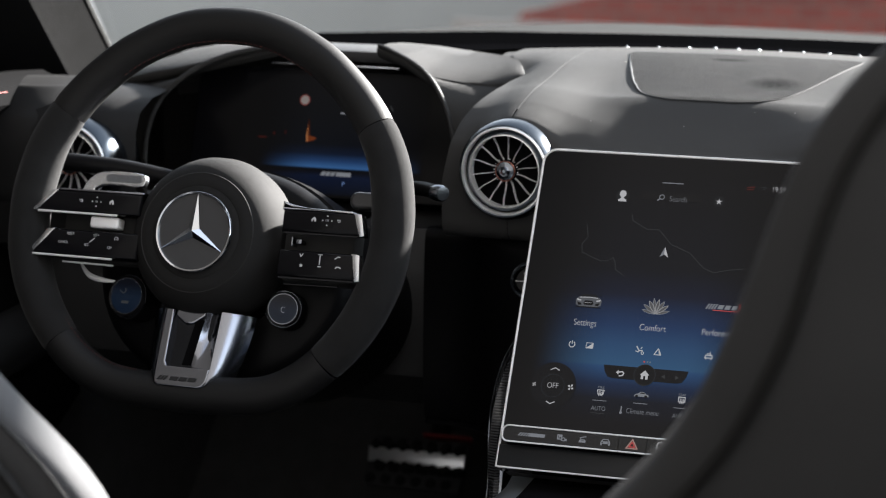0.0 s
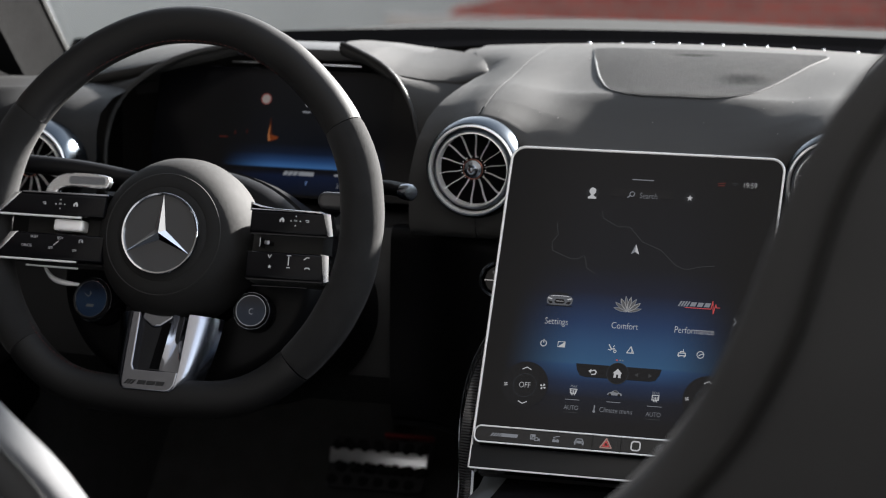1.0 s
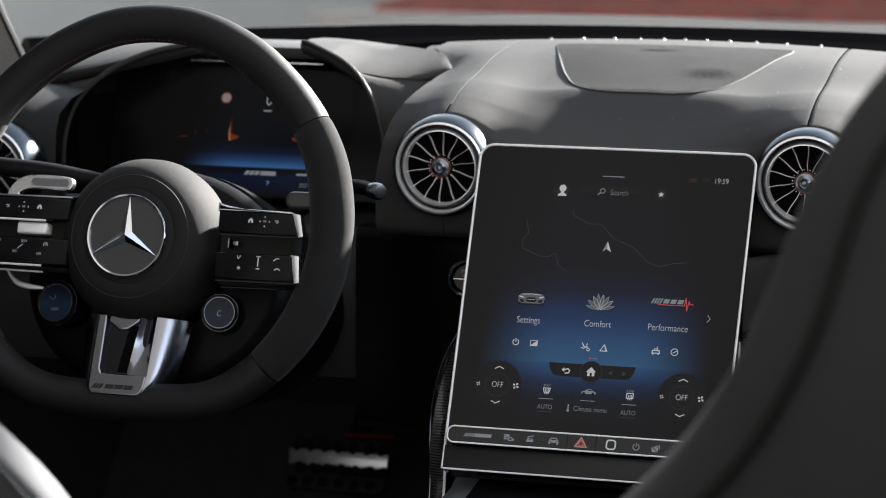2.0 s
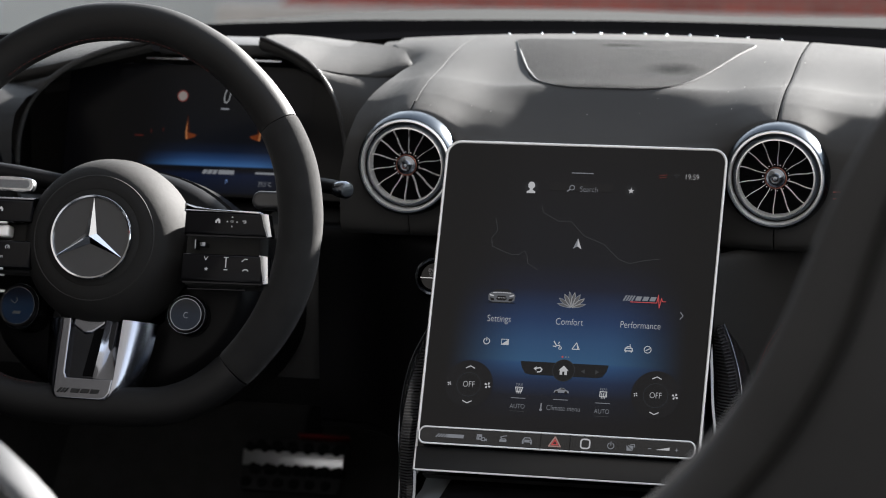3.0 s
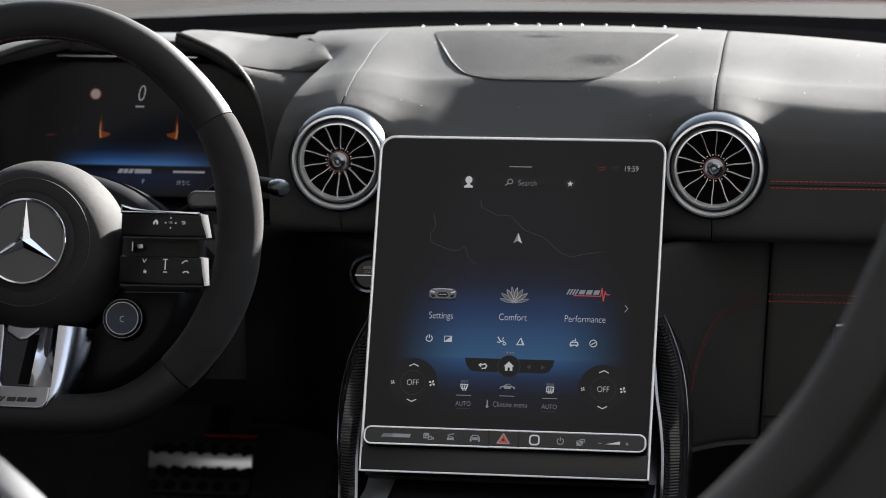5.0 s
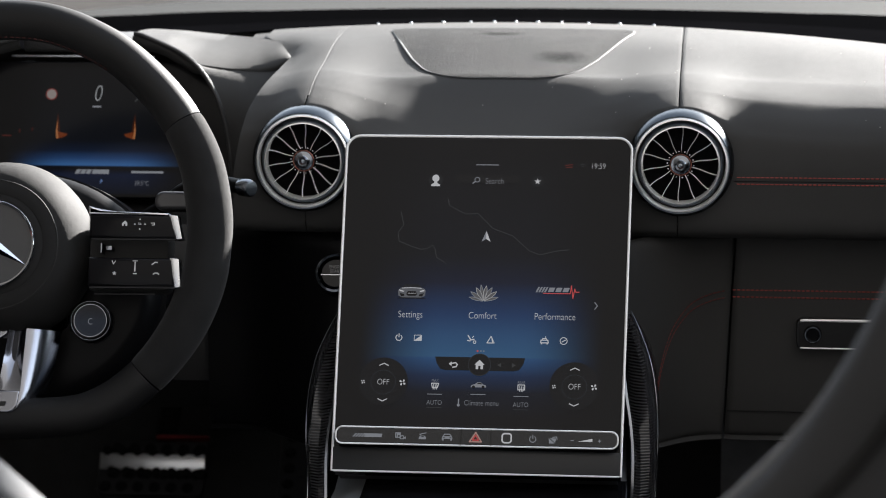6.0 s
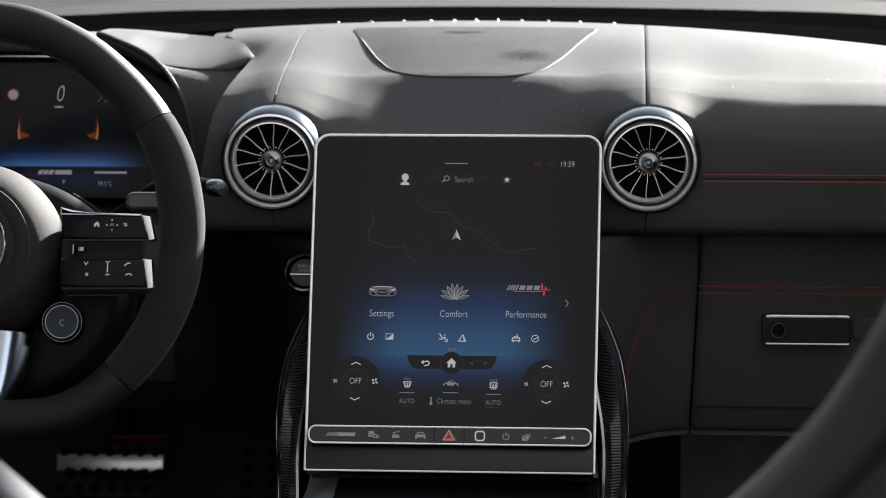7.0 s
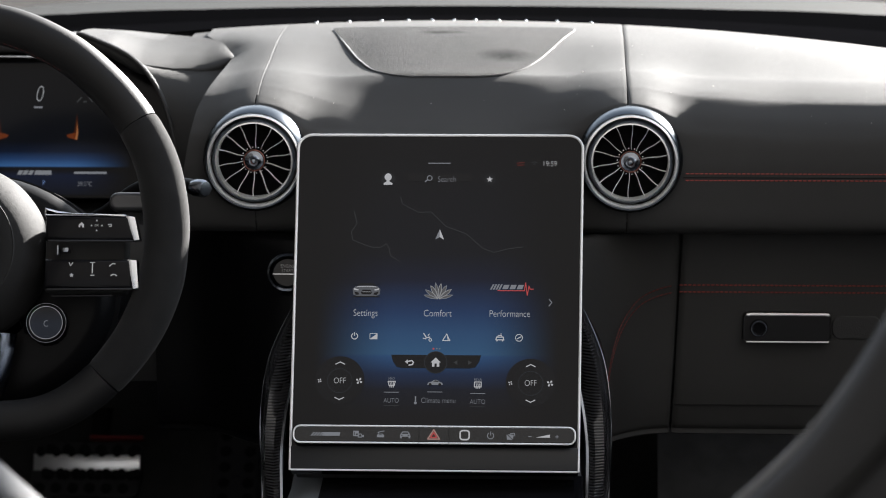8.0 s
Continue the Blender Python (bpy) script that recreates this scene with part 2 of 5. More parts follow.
def rounded(x0, y0, x1, y1, r, n=5):
    """The outline of a rectangle with round corners."""
    pts = []
    for cx, cy, a in ((x1 - r, y1 - r, 0), (x0 + r, y1 - r, 90), (x0 + r, y0 + r, 180), (x1 - r, y0 + r, 270)):
        for k in range(n + 1):
            b = radians(a + 90 * k / n)
            pts.append((cx + r * math.cos(b), cy + r * math.sin(b)))
    return pts


def circle(cx, cy, r, n=32):
    return [(cx + r * math.cos(math.tau * k / n), cy + r * math.sin(math.tau * k / n)) for k in range(n)]


def box(x0, y0, z0, x1, y1, z1, bevel=0.0, steps=2):
    bm = bmesh.new()
    bmesh.ops.create_cube(bm, size=1, matrix=Matrix.Translation(((x0 + x1) / 2, (y0 + y1) / 2, (z0 + z1) / 2))
                          @ Matrix.Diagonal((x1 - x0, y1 - y0, z1 - z0, 1)))
    if bevel:
        bmesh.ops.bevel(bm, geom=bm.edges[:], offset=bevel, segments=steps, affect="EDGES", profile=0.5)
    return bm


def loft(rows, ring=False, ends=True, wrap=False):
    """A skin over rows of points; ring: each row closes on itself; wrap: the last row meets the first."""
    bm = bmesh.new()
    vs = [[bm.verts.new(p) for p in row] for row in rows]
    count = len(vs[0])
    pairs = list(zip(vs, vs[1:])) + ([(vs[-1], vs[0])] if wrap else [])
    for a, b in pairs:
        for k in range(count if ring else count - 1):
            j = (k + 1) % count
            bm.faces.new((a[k], a[j], b[j], b[k]))
    if ring and ends and not wrap:
        bm.faces.new(vs[0])
        bm.faces.new(vs[-1][::-1])
    return bm


def smooth_line(points, n=8, closed=False):
    """A Catmull-Rom curve through the points."""
    p = [Vector(q) for q in points]
    out = []
    count = len(p)
    for k in range(count if closed else count - 1):
        a, b, c, d = (p[(k - 1) % count] if closed or k else p[0], p[k], p[(k + 1) % count],
                      p[(k + 2) % count] if closed or k + 2 < count else p[-1])
        for s in range(n):
            t = s / n
            out.append(0.5 * ((2 * b) + (c - a) * t + (2 * a - 5 * b + 4 * c - d) * t * t + (3 * b - a - 3 * c + d) * t ** 3))
    if not closed:
        out.append(p[-1].copy())
    return out


def tube(path, radius, sides=10, closed=False, flat=1.0, up=(0, 0, 1)):
    """A round bar along a path; radius is a number or a function of 0..1; flat squeezes it along up."""
    rows, count = [], len(path)
    for k, p in enumerate(path):
        a = path[(k - 1) % count] if closed or k else p
        b = path[(k + 1) % count] if closed or k + 1 < count else p
        t = (Vector(b) - Vector(a)).normalized()
        s = t.cross(Vector(up))
        s = s.normalized() if s.length > 1e-6 else Vector((1, 0, 0))
        u = s.cross(t).normalized()
        r = radius(k / max(1, count - 1)) if callable(radius) else radius
        rows.append([Vector(p) + s * (r * math.cos(math.tau * j / sides)) + u * (r * flat * math.sin(math.tau * j / sides)) for j in range(sides)])
    return loft(rows, ring=True, wrap=closed)


def lathe(profile, n=40):
    """A profile of (radius, z) turned round the z axis."""
    rows = [[(r * math.cos(math.tau * k / n), r * math.sin(math.tau * k / n), z) for r, z in profile] for k in range(n)]
    bm = loft(rows, wrap=True)
    bmesh.ops.remove_doubles(bm, verts=bm.verts, dist=1e-6)
    return bm


def merged(*many):
    """Several shapes as one."""
    out = bmesh.new()
    for bm in many:
        data = bpy.data.meshes.new("t")
        bm.to_mesh(data)
        bm.free()
        out.from_mesh(data)
        bpy.data.meshes.remove(data)
    return out


def moved(bm, m):
    bmesh.ops.transform(bm, matrix=m, verts=bm.verts)
    return bm


def bars(quads, z=0.0, thick=0.0003):
    """Thin raised strokes: each one a list of flat corner points."""
    bm = bmesh.new()
    for q in quads:
        top = [bm.verts.new((x, y, z + thick)) for x, y in q]
        bm.faces.new(top)
        low = [bm.verts.new((x, y, z)) for x, y in q]
        for k in range(len(q)):
            j = (k + 1) % len(q)
            bm.faces.new((low[k], low[j], top[j], top[k]))
    return bm


def stroke(points, w, closed=False):
    """Quads that draw a line of width w through flat points."""
    out = []
    pts = list(points) + ([points[0]] if closed else [])
    for (x0, y0), (x1, y1) in zip(pts, pts[1:]):
        d = math.hypot(x1 - x0, y1 - y0) or 1
        ox, oy = -(y1 - y0) / d * w / 2, (x1 - x0) / d * w / 2
        ex, ey = (x1 - x0) / d * w * 0.3, (y1 - y0) / d * w * 0.3
        out.append([(x0 - ex + ox, y0 - ey + oy), (x0 - ex - ox, y0 - ey - oy), (x1 + ex - ox, y1 + ey - oy), (x1 + ex + ox, y1 + ey + oy)])
    return out


def words(text, x, y, size, mat, parent, z=0.0, squeeze=0.82, align="CENTER", thick=0.0002, slim=0.020, slant=0.0):
    """Real lettering as a mesh, lying on a face."""
    curve = bpy.data.curves.new("lettering", "FONT")
    curve.body, curve.size, curve.align_x, curve.align_y, curve.extrude = text, size, align, "CENTER", thick
    curve.offset, curve.shear = -slim * size, slant
    tmp = new("lettering", curve)
    bpy.context.view_layer.update()
    data = bpy.data.meshes.new_from_object(tmp.evaluated_get(bpy.context.evaluated_depsgraph_get()))
    bpy.data.objects.remove(tmp)
    bpy.data.curves.remove(curve)
    data.materials.clear()
    data.materials.append(mat)
    ob = new("lettering", data)
    ob.parent = parent
    ob.matrix_basis = Matrix.Translation((x, y, z)) @ Matrix.Diagonal((squeeze, 1, 1, 1))
    return ob


def stitches(name, path, parent, gap=0.0040, length=0.0031, r=0.00042, label="red double stitching", mat=None):
    """A row of short thread stitches along a path."""
    line = [Vector(p) for p in path]
    run = [0.0]
    for a, b in zip(line, line[1:]):
        run.append(run[-1] + (b - a).length)

    def along(d):
        return Vector([float(np.interp(d, run, [p[i] for p in line])) for i in range(3)])

    out = [(along(k * gap), along(k * gap + length)) for k in range(int((run[-1] - length) / gap) + 1)]
    bm = bmesh.new()
    for q0, q1 in out:
        t = (q1 - q0).normalized()
        s = t.cross(Vector((0, 0.3, 1))).normalized()
        u = s.cross(t)
        ring0 = [bm.verts.new(q0 + s * r * cx + u * r * cy) for cx, cy in ((1, 0), (0, 1), (-1, 0), (0, -1))]
        mid = [bm.verts.new((q0 + q1) / 2 + s * 1.5 * r * cx + u * 1.5 * r * cy) for cx, cy in ((1, 0), (0, 1), (-1, 0), (0, -1))]
        ring1 = [bm.verts.new(q1 + s * r * cx + u * r * cy) for cx, cy in ((1, 0), (0, 1), (-1, 0), (0, -1))]
        for a, b in ((ring0, mid), (mid, ring1)):
            for k in range(4):
                bm.faces.new((a[k], a[(k + 1) % 4], b[(k + 1) % 4], b[k]))
        bm.faces.new(ring0)
        bm.faces.new(ring1[::-1])
    ob = part(name, bm, mat or THREAD, parent, label)
    ob["kind"] = "stuff"
    return ob


# ---- ground and what lies beyond the windscreen ----
GROUND = -0.70
bm = bmesh.new()
for x0, x1, y0, y1 in ((-400, 400, -400, 400),):
    bm.faces.new([bm.verts.new(p) for p in ((x0, y0, GROUND), (x1, y0, GROUND), (x1, y1, GROUND), (x0, y1, GROUND))])
solid("ground", bm, ASPHALT, "grey asphalt yard around the car", "ground", kind="structure")


def brick(name, scale):
    m = material(name, (0.36, 0.10, 0.075), 0.85, vary=0.3, vary_scale=1.5)
    n, l = m.node_tree.nodes, m.node_tree.links
    place, cells = n.new("ShaderNodeTexCoord"), n.new("ShaderNodeTexBrick")
    cells.inputs["Scale"].default_value = scale
    cells.inputs["Color1"].default_value, cells.inputs["Color2"].default_value = (0.33, 0.088, 0.070, 1), (0.24, 0.068, 0.056, 1)
    cells.inputs["Mortar"].default_value = (0.21, 0.145, 0.13, 1)
    l.new(place.outputs["Object"], cells.inputs["Vector"])
    l.new(cells.outputs["Color"], n["Principled BSDF"].inputs["Base Color"])
    return m


far_wall = thing("wall_brick", "red brick wall with a pale stone plinth, in the shade", "wall", kind="structure")
part("face", slab([(-3.4, GROUND - 0.1), (16, GROUND - 0.1), (16, 2.2), (6.7, 2.2), (-3.0, -0.33)], 0, 0.4, 0.02), brick("red brickwork", 4.0), far_wall, m=Matrix.Translation((0, 9.4, 0)) @ pose(0, 0, 0, 90))
part("plinth", box(-3.3, 8.9, GROUND - 0.1, 16, 8.99, -0.365, 0.02), material("pale stone plinth", (0.40, 0.35, 0.32), 0.8, grain=0.4, grain_scale=60), far_wall)
grey_wall = thing("wall_plaster", "light grey plastered wall beside the brick wall", "wall", kind="structure")
part("face", box(-14, 10.2, GROUND - 0.1, 16, 10.6, 2.6, 0.02), material("grey plaster", (0.52, 0.51, 0.50), 0.9, grain=0.5, grain_scale=40, vary=0.25, vary_scale=0.8), grey_wall)

# added dark wall out of view, keeps sky light off the driver's side
side_blocker = thing("blocker_side", "added dark wall beside the car, out of view, blocking sky light", "wall", kind="structure")
part("face", box(-2.8, -9.0, GROUND - 0.1, -2.4, 2.2, 10.0, 0.02), material("dark blocker surface", (0.020, 0.019, 0.018), 0.9, spec=0.1, grain=0.5, grain_scale=40, vary=0.3, vary_scale=1.0), side_blocker)

# added wall out of view: cuts the rear sky and bounces fill forward
rear_fill = thing("fill_wall_rear", "added tall wall behind the car, out of view, bouncing fill light", "wall", kind="structure")
part("face", box(-14, -5.9, GROUND - 0.1, 14, -5.4, 13.0, 0.02), material("dark fill wall surface", (0.070, 0.068, 0.066), 0.9, grain=0.5, grain_scale=40, vary=0.3, vary_scale=1.0, spec=0.1), rear_fill)

# ---- car body ----
bonnet = thing("car_bonnet", "dark grey car bonnet seen through the windscreen", "bonnet")
rows = []
for j in range(23):
    y = 0.62 + 1.5 * j / 22
    mid = float(np.interp(y, (0.62, 1.0, 1.5, 1.9, 2.12), (0.240, 0.226, 0.190, 0.085, -0.10)))
    rows.append([(x, y, mid - 0.05 * x * x - 0.10 * max(0, abs(x) - 0.62) - 0.004 * math.cos(x * 9)) for x in np.linspace(-0.88, 0.88, 41)])
part("panel", loft(rows), PAINT, bonnet)
for side in (-1, 1):
    part("wing", tube(smooth_line([(side * 0.86, 0.70, -0.02), (side * 0.87, 1.2, -0.04), (side * 0.85, 1.8, -0.12), (side * 0.78, 2.1, -0.25)], 6), 0.16, 14), PAINT, bonnet, "front wing")
rows = [[(x, y, z - 0.05 * x * x) for x in np.linspace(-0.80, 0.80, 25)] for y, z in ((0.38, 0.20), (0.45, 0.185), (0.56, 0.20), (0.612, 0.243), (0.625, 0.243), (0.63, 0.20))]
part("cowl", loft(rows), FRIT, bonnet, "black plastic cowl below the windscreen")

windscreen = thing("windscreen", "clear curved windscreen with a black border", "windscreen", kind="structure")
PANE = bpy.data.materials.new("tinted clear glass")
PANE.use_nodes = True
pn, pl = PANE.node_tree.nodes, PANE.node_tree.links
clear, shine, both = pn.new("ShaderNodeBsdfTransparent"), pn.new("ShaderNodeBsdfGlossy"), pn.new("ShaderNodeMixShader")
clear.inputs["Color"].default_value = (0.60, 0.61, 0.60, 1)
shine.inputs["Roughness"].default_value = 0.03
both.inputs["Fac"].default_value = 0.05
pl.new(clear.outputs["BSDF"], both.inputs[1])
pl.new(shine.outputs["BSDF"], both.inputs[2])
pl.new(both.outputs["Shader"], pn["Material Output"].inputs["Surface"])
rows = []
for j in range(9):
    s = j / 8
    rows.append([(x * (1 - 0.10 * s), 0.60 - 0.55 * s - 0.30 * x * x * (1 - 0.3 * s), 0.235 + 0.285 * s + 0.05 * math.sin(math.pi * s) - 0.06 * x * x) for x in np.linspace(-0.72, 0.72, 17)])
pane = part("pane", loft(rows), PANE, windscreen)
pane.visible_shadow = False
part("header_rail", tube([(x, 0.045 - 0.2 * x * x, 0.506 - 0.06 * x * x) for x in np.linspace(-0.66, 0.66, 13)], 0.03, 10), SUEDE, windscreen)

for side, name in ((-1, "pillar_driver"), (1, "pillar_passenger")):
    rows, seal = [], []
    for y, z, edge in ((0.46, 0.11, 0.742), (0.38, 0.161, 0.727), (0.30, 0.215, 0.713), (0.20, 0.283, 0.695), (0.12, 0.345, 0.678), (-0.05, 0.50, 0.645)):
        rows.append([(side * (edge + 0.09), y - 0.075, z - 0.01), (side * (edge + 0.010), y - 0.012, z - 0.002), (side * (edge + 0.001), y, z), (side * edge, y + 0.010, z + 0.002), (side * (edge - 0.005), y + 0.050, z + 0.003), (side * (edge - 0.009), y + 0.090, z), (side * (edge + 0.004), y + 0.098, z - 0.01), (side * (edge + 0.09), y + 0.11, z - 0.01)])
        seal.append(Vector((side * (edge - 0.004), y + 0.106, z - 0.001)))
    # the pillar's flank away from the sun, given black colour as its shade
    solid("trim", loft([r[:3] for r in rows]), TRIM_SHADED, "pillar flank with its shade put in as black", "trim", kind="structure")
    solid(name, loft([[(r[2][0] + side * 0.001, r[2][1], r[2][2] - 0.001)] + r[3:] for r in rows], ring=True), SUEDE_GREY, "windscreen pillar trimmed in pale grey suede", "pillar", kind="structure")
    solid("trim", tube(smooth_line(seal, 6), 0.005, 8), RUBBER, "black rubber seal along the windscreen pillar", "seal", kind="structure")

# doors
for side, name in ((-1, "door_driver"), (1, "door_passenger")):
    door = thing(name, "black leather car door with red stitching and a perforated loudspeaker panel", "door", kind="structure")
    prof = [(0.76, 0.190), (0.735, 0.208), (0.70, 0.211), (0.678, 0.202), (0.672, 0.185), (0.69, 0.165), (0.70, 0.10), (0.69, 0.0), (0.66, -0.06), (0.66, -0.12), (0.70, -0.18), (0.71, -0.40), (0.80, -0.42), (0.80, 0.19)]
    rows = [[(side * x, y, z + 0.02 * (0.2 - y) * (z > 0)) for x, z in prof] for y in np.linspace(-1.25, 0.235, 14)]
    # door panel darkened by its material in place of shade
    part("panel", loft(rows, ring=True), TRIM_SHADED, door)
    for dz in (0.0, -0.007):
        stitches("stitching", [(side * 0.6755, y, 0.197 + dz + 0.02 * (0.2 - y)) for y in np.linspace(-0.6, 0.12, 12)], door, mat=THREAD_DIM)
    part("trim_strip", tube([(side * 0.694, y, 0.155) for y in np.linspace(-0.9, 0.23, 8)], 0.004, 8), SATIN, door, "satin aluminium strip")
    part("armrest", tube(smooth_line([(side * 0.67, 0.18, -0.04), (side * 0.655, -0.1, -0.05), (side * 0.64, -0.6, -0.05)], 6), 0.03, 10), LEATHER_DARK, door)

    rows = [[(side * x, y, z) for y in (0.22, 0.5, 0.9)] for x, z in ((0.74, -0.47), (0.745, -0.2), (0.755, 0.1), (0.765, 0.20))]
    part("kick_panel", loft(rows), CARPET, door)
# floor and front wall of the footwell
solid("floor", box(-0.80, -1.6, -0.50, 0.80, 0.95, -0.45, 0.005), CARPET, "black carpeted car floor", "floor", kind="structure")
rows = [[(x, y, z) for x in np.linspace(-0.78, 0.78, 9)] for y, z in ((0.50, -0.452), (0.62, -0.40), (0.78, -0.24), (0.80, 0.0), (0.78, 0.19), (0.60, 0.20))]
solid("bulkhead", loft(rows), CARPET, "black carpeted front wall of the footwell", "bulkhead", kind="structure")
rows = [[(x, y, z) for x in np.linspace(0.20, 0.745, 9)] for y, z in ((0.20, -0.449), (0.30, -0.44), (0.36, -0.39), (0.42, -0.28), (0.47, -0.16), (0.52, -0.15), (0.60, -0.16))]
solid("footrest", loft(rows), material("lighter footwell carpet", (0.18, 0.18, 0.18), 0.95, grain=1.0, grain_scale=700, vary=0.4, vary_scale=40), "black carpeted footrest in front of the passenger", "footrest", kind="structure")
for side in (-1, 1):
    solid("car_side", box(side * 0.93 if side < 0 else 0.80, -2.6, -0.55, -0.80 if side < 0 else 0.93, 0.75, 0.14, 0.05), PAINT, "dark grey flank of the car", "car body", kind="structure")
solid("rear_bulkhead", box(-0.80, -1.75, -0.50, 0.80, -1.55, 0.12, 0.03), SUEDE, "dark trimmed rear wall behind the seats", "bulkhead", kind="structure")


# ---- dashboard ----
def ease(a, b, x):
    s = min(1.0, max(0.0, (x - a) / (b - a)))
    return s * s * (3 - 2 * s)


POD_Y = (0.107, 0.110, 0.1165, 0.1265, 0.14, 0.165, 0.2, 0.25, 0.32)
POD_REACH = (0.030, 0.041, 0.0472, 0.0508, 0.0545, 0.0595, 0.0655, 0.0775, 0.0815)


def pod_lift(dx, y, z):
    """How far the leather swells over a vent, dx aside from its middle; smoothed over a centimetre."""
    if abs(dx) > 0.12:
        return 0.0
    total = 0.0
    for sx in (-0.010, -0.005, 0.0, 0.005, 0.010):
        for sy in (-0.006, 0.0, 0.006):
            reach = float(np.interp(y + sy * min(1.0, max(0.0, (y - 0.115) / 0.02)), POD_Y, POD_REACH))
            d = abs(dx + sx) / (1.06 * reach)
            if d < 1:
                top = 0.154 + reach * (1 - d ** 2.1) ** (1 / 2.1)
                h = max(0.0, 1 - abs(top - z) / 0.022)
                total += max(0.0, top - z) + 0.0045 * h * h
    return total / 15 * (1 - ease(0.165, 0.245, y))


def dash_profile(x):
    """The dashboard's section at x: from the windscreen over the roll and down the fascia, swelling over the vents."""
    o = -0.12 * x * x
    yr = 0.415 - 0.35 * x * x
    c = 1 - ease(0.045, 0.145, abs(x))
    pts = [(yr + 0.004, 0.225 + o), (yr + 0.002, 0.238 + o), (yr - 0.006, 0.2455 + o), (yr - 0.035, 0.2475 + o), (0.30 - 0.15 * x * x, 0.2405 + 0.8 * o),
           (0.21, 0.2215 + 0.27 * o), (0.188, 0.2172 + 0.16 * o - 0.0010 * c), (0.165, 0.2112 + 0.10 * o - 0.0081 * c), (0.151, 0.2063 + 0.05 * o - 0.0117 * c), (0.143, 0.2022 - 0.0123 * c), (0.1265, 0.1915 - 0.0115 * c), (0.1165, 0.182 - 0.008 * c),
           (0.110, 0.173), (0.107, 0.155), (0.1065, 0.1415), (0.1075, 0.12), (0.109, 0.10), (0.115, 0.091), (0.13, 0.087), (0.19, 0.086)]
    # the passenger's side rolls over more gradually
    gentle = 0.6 * ease(0.20, 0.31, x)
    pts = [(y, z - gentle * float(np.interp(y, (0.1070, 0.110, 0.1165, 0.1265, 0.143, 0.165, 0.21, 0.30, 0.36), (0.0, 0.0075, 0.0075, 0.0085, 0.0095, 0.0085, 0.0045, 0.0015, 0.0))) * (z > 0.16)) for y, z in pts]
    line = smooth_line([(0, y, z) for y, z in pts], 4)
    for q in line:
        if q.z > 0.165 and q.y < 0.36:
            wave = ease(0.130, 0.215, q.y) * (1 - ease(0.25, 0.34, q.y))
            for pod in (-0.161, 0.161):
                if x > -0.161:
                    q.z += (1.0 if pod < 0 else 0.5) * wave * (0.003 * math.exp(-((x - pod) / 0.035) ** 2) - 0.0024 * math.exp(-((abs(x - pod) - 0.063) / 0.033) ** 2))
                elif pod < 0:
                    q.z += 0.003 * wave * math.exp(-((x - pod) / 0.035) ** 2)
                q.z += pod_lift(x - pod, q.y, q.z)
    return line


def dash_z(x, y):
    p = [q for q in dash_profile(x) if q.z > 0.17][3:]
    return float(np.interp(-y, [-q.y for q in p], [q.z for q in p]))


def dash_pad(x0, x1, puff=0.0, n=28, low=0.0, curl=0.0, dips=(0.0006, 0.0006), inner=False):
    """One leather panel of the dashboard from x0 to x1; dips: how far its two edges roll in at the seams."""
    rows = []
    for k in range(n + 1):
        x = x0 + (x1 - x0) * (0.5 - 0.5 * math.cos(math.pi * k / n))
        dip = sum(d * max(0.0, 1 - e / 0.0035) ** 2 for d, e in zip(dips, (x - x0, x1 - x)))
        back = curl * max(0.0, 1 - (x1 - x) / 0.06) ** 2
        row = []
        for q in dash_profile(x):
            if q.z < low:
                continue
            px = x
            if inner and q.y < 0.33:
                wide = float(np.interp(q.z, (0.14, 0.168, 0.194, 0.21, 0.222), (-0.224, -0.219, -0.214, -0.207, -0.200))) - x0
                px = x + wide * (x1 - x) / (x1 - x0) * (1 - ease(0.275, 0.33, q.y))
                dip = 0.009 * math.exp(-((px + 0.207) / 0.014) ** 2) * math.exp(-((q.y - 0.272) / 0.032) ** 2)
            row.append((px, q.y + (back if q.y < 0.25 else 0) + (dip if q.y < 0.135 else 0.0), q.z - dip * (q.z > 0.15)))
        rows.append(row)
    size = min(len(r) for r in rows)
    return loft([r[:size] for r in rows])


dashboard = thing("dashboard", "black leather dashboard with seams, red stitching and turbine vents", "dashboard")
part("centre_pad", dash_pad(-0.1612, 0.1588, n=96, dips=(0.0003, 0.0002)), LEATHER, dashboard)
part("passenger_pad", dash_pad(0.1597, 0.76, n=110, dips=(0.0008, 0.0)), LEATHER, dashboard)
part("driver_pad", dash_pad(-0.232, -0.1618, n=28, dips=(0.0, 0.0004), inner=True), LEATHER, dashboard)
# same dashboard leather, darkened here in place of shade
part("outer_pad", dash_pad(-0.76, -0.605, n=24, curl=0.05), LEATHER_DARK, dashboard)
rows = [[(x, q.y, q.z) for q in dash_profile(x) if q.y > 0.27] for x in np.linspace(-0.58, -0.23, 20)]
size = min(len(r) for r in rows)
part("rear_pad", loft([r[:size] for r in rows]), LEATHER, dashboard)
rows = []
for x in np.linspace(-0.25, -0.185, 12):
    near = float(np.interp(x, (-0.25, -0.225, -0.211, -0.199, -0.185), (0.300, 0.290, 0.278, 0.256, 0.245)))
    rows.append([(x, y, dash_z(x, y) - 0.002 - 0.009 * (k / 13) ** 1.2) for k, y in enumerate(np.linspace(0.385, near, 14))])
part("corner_pad", loft(rows), LEATHER, dashboard)
line = [Vector((-0.161, q.y, q.z)) for q in dash_profile(-0.161) if q.z > 0.206 and q.y < 0.400]
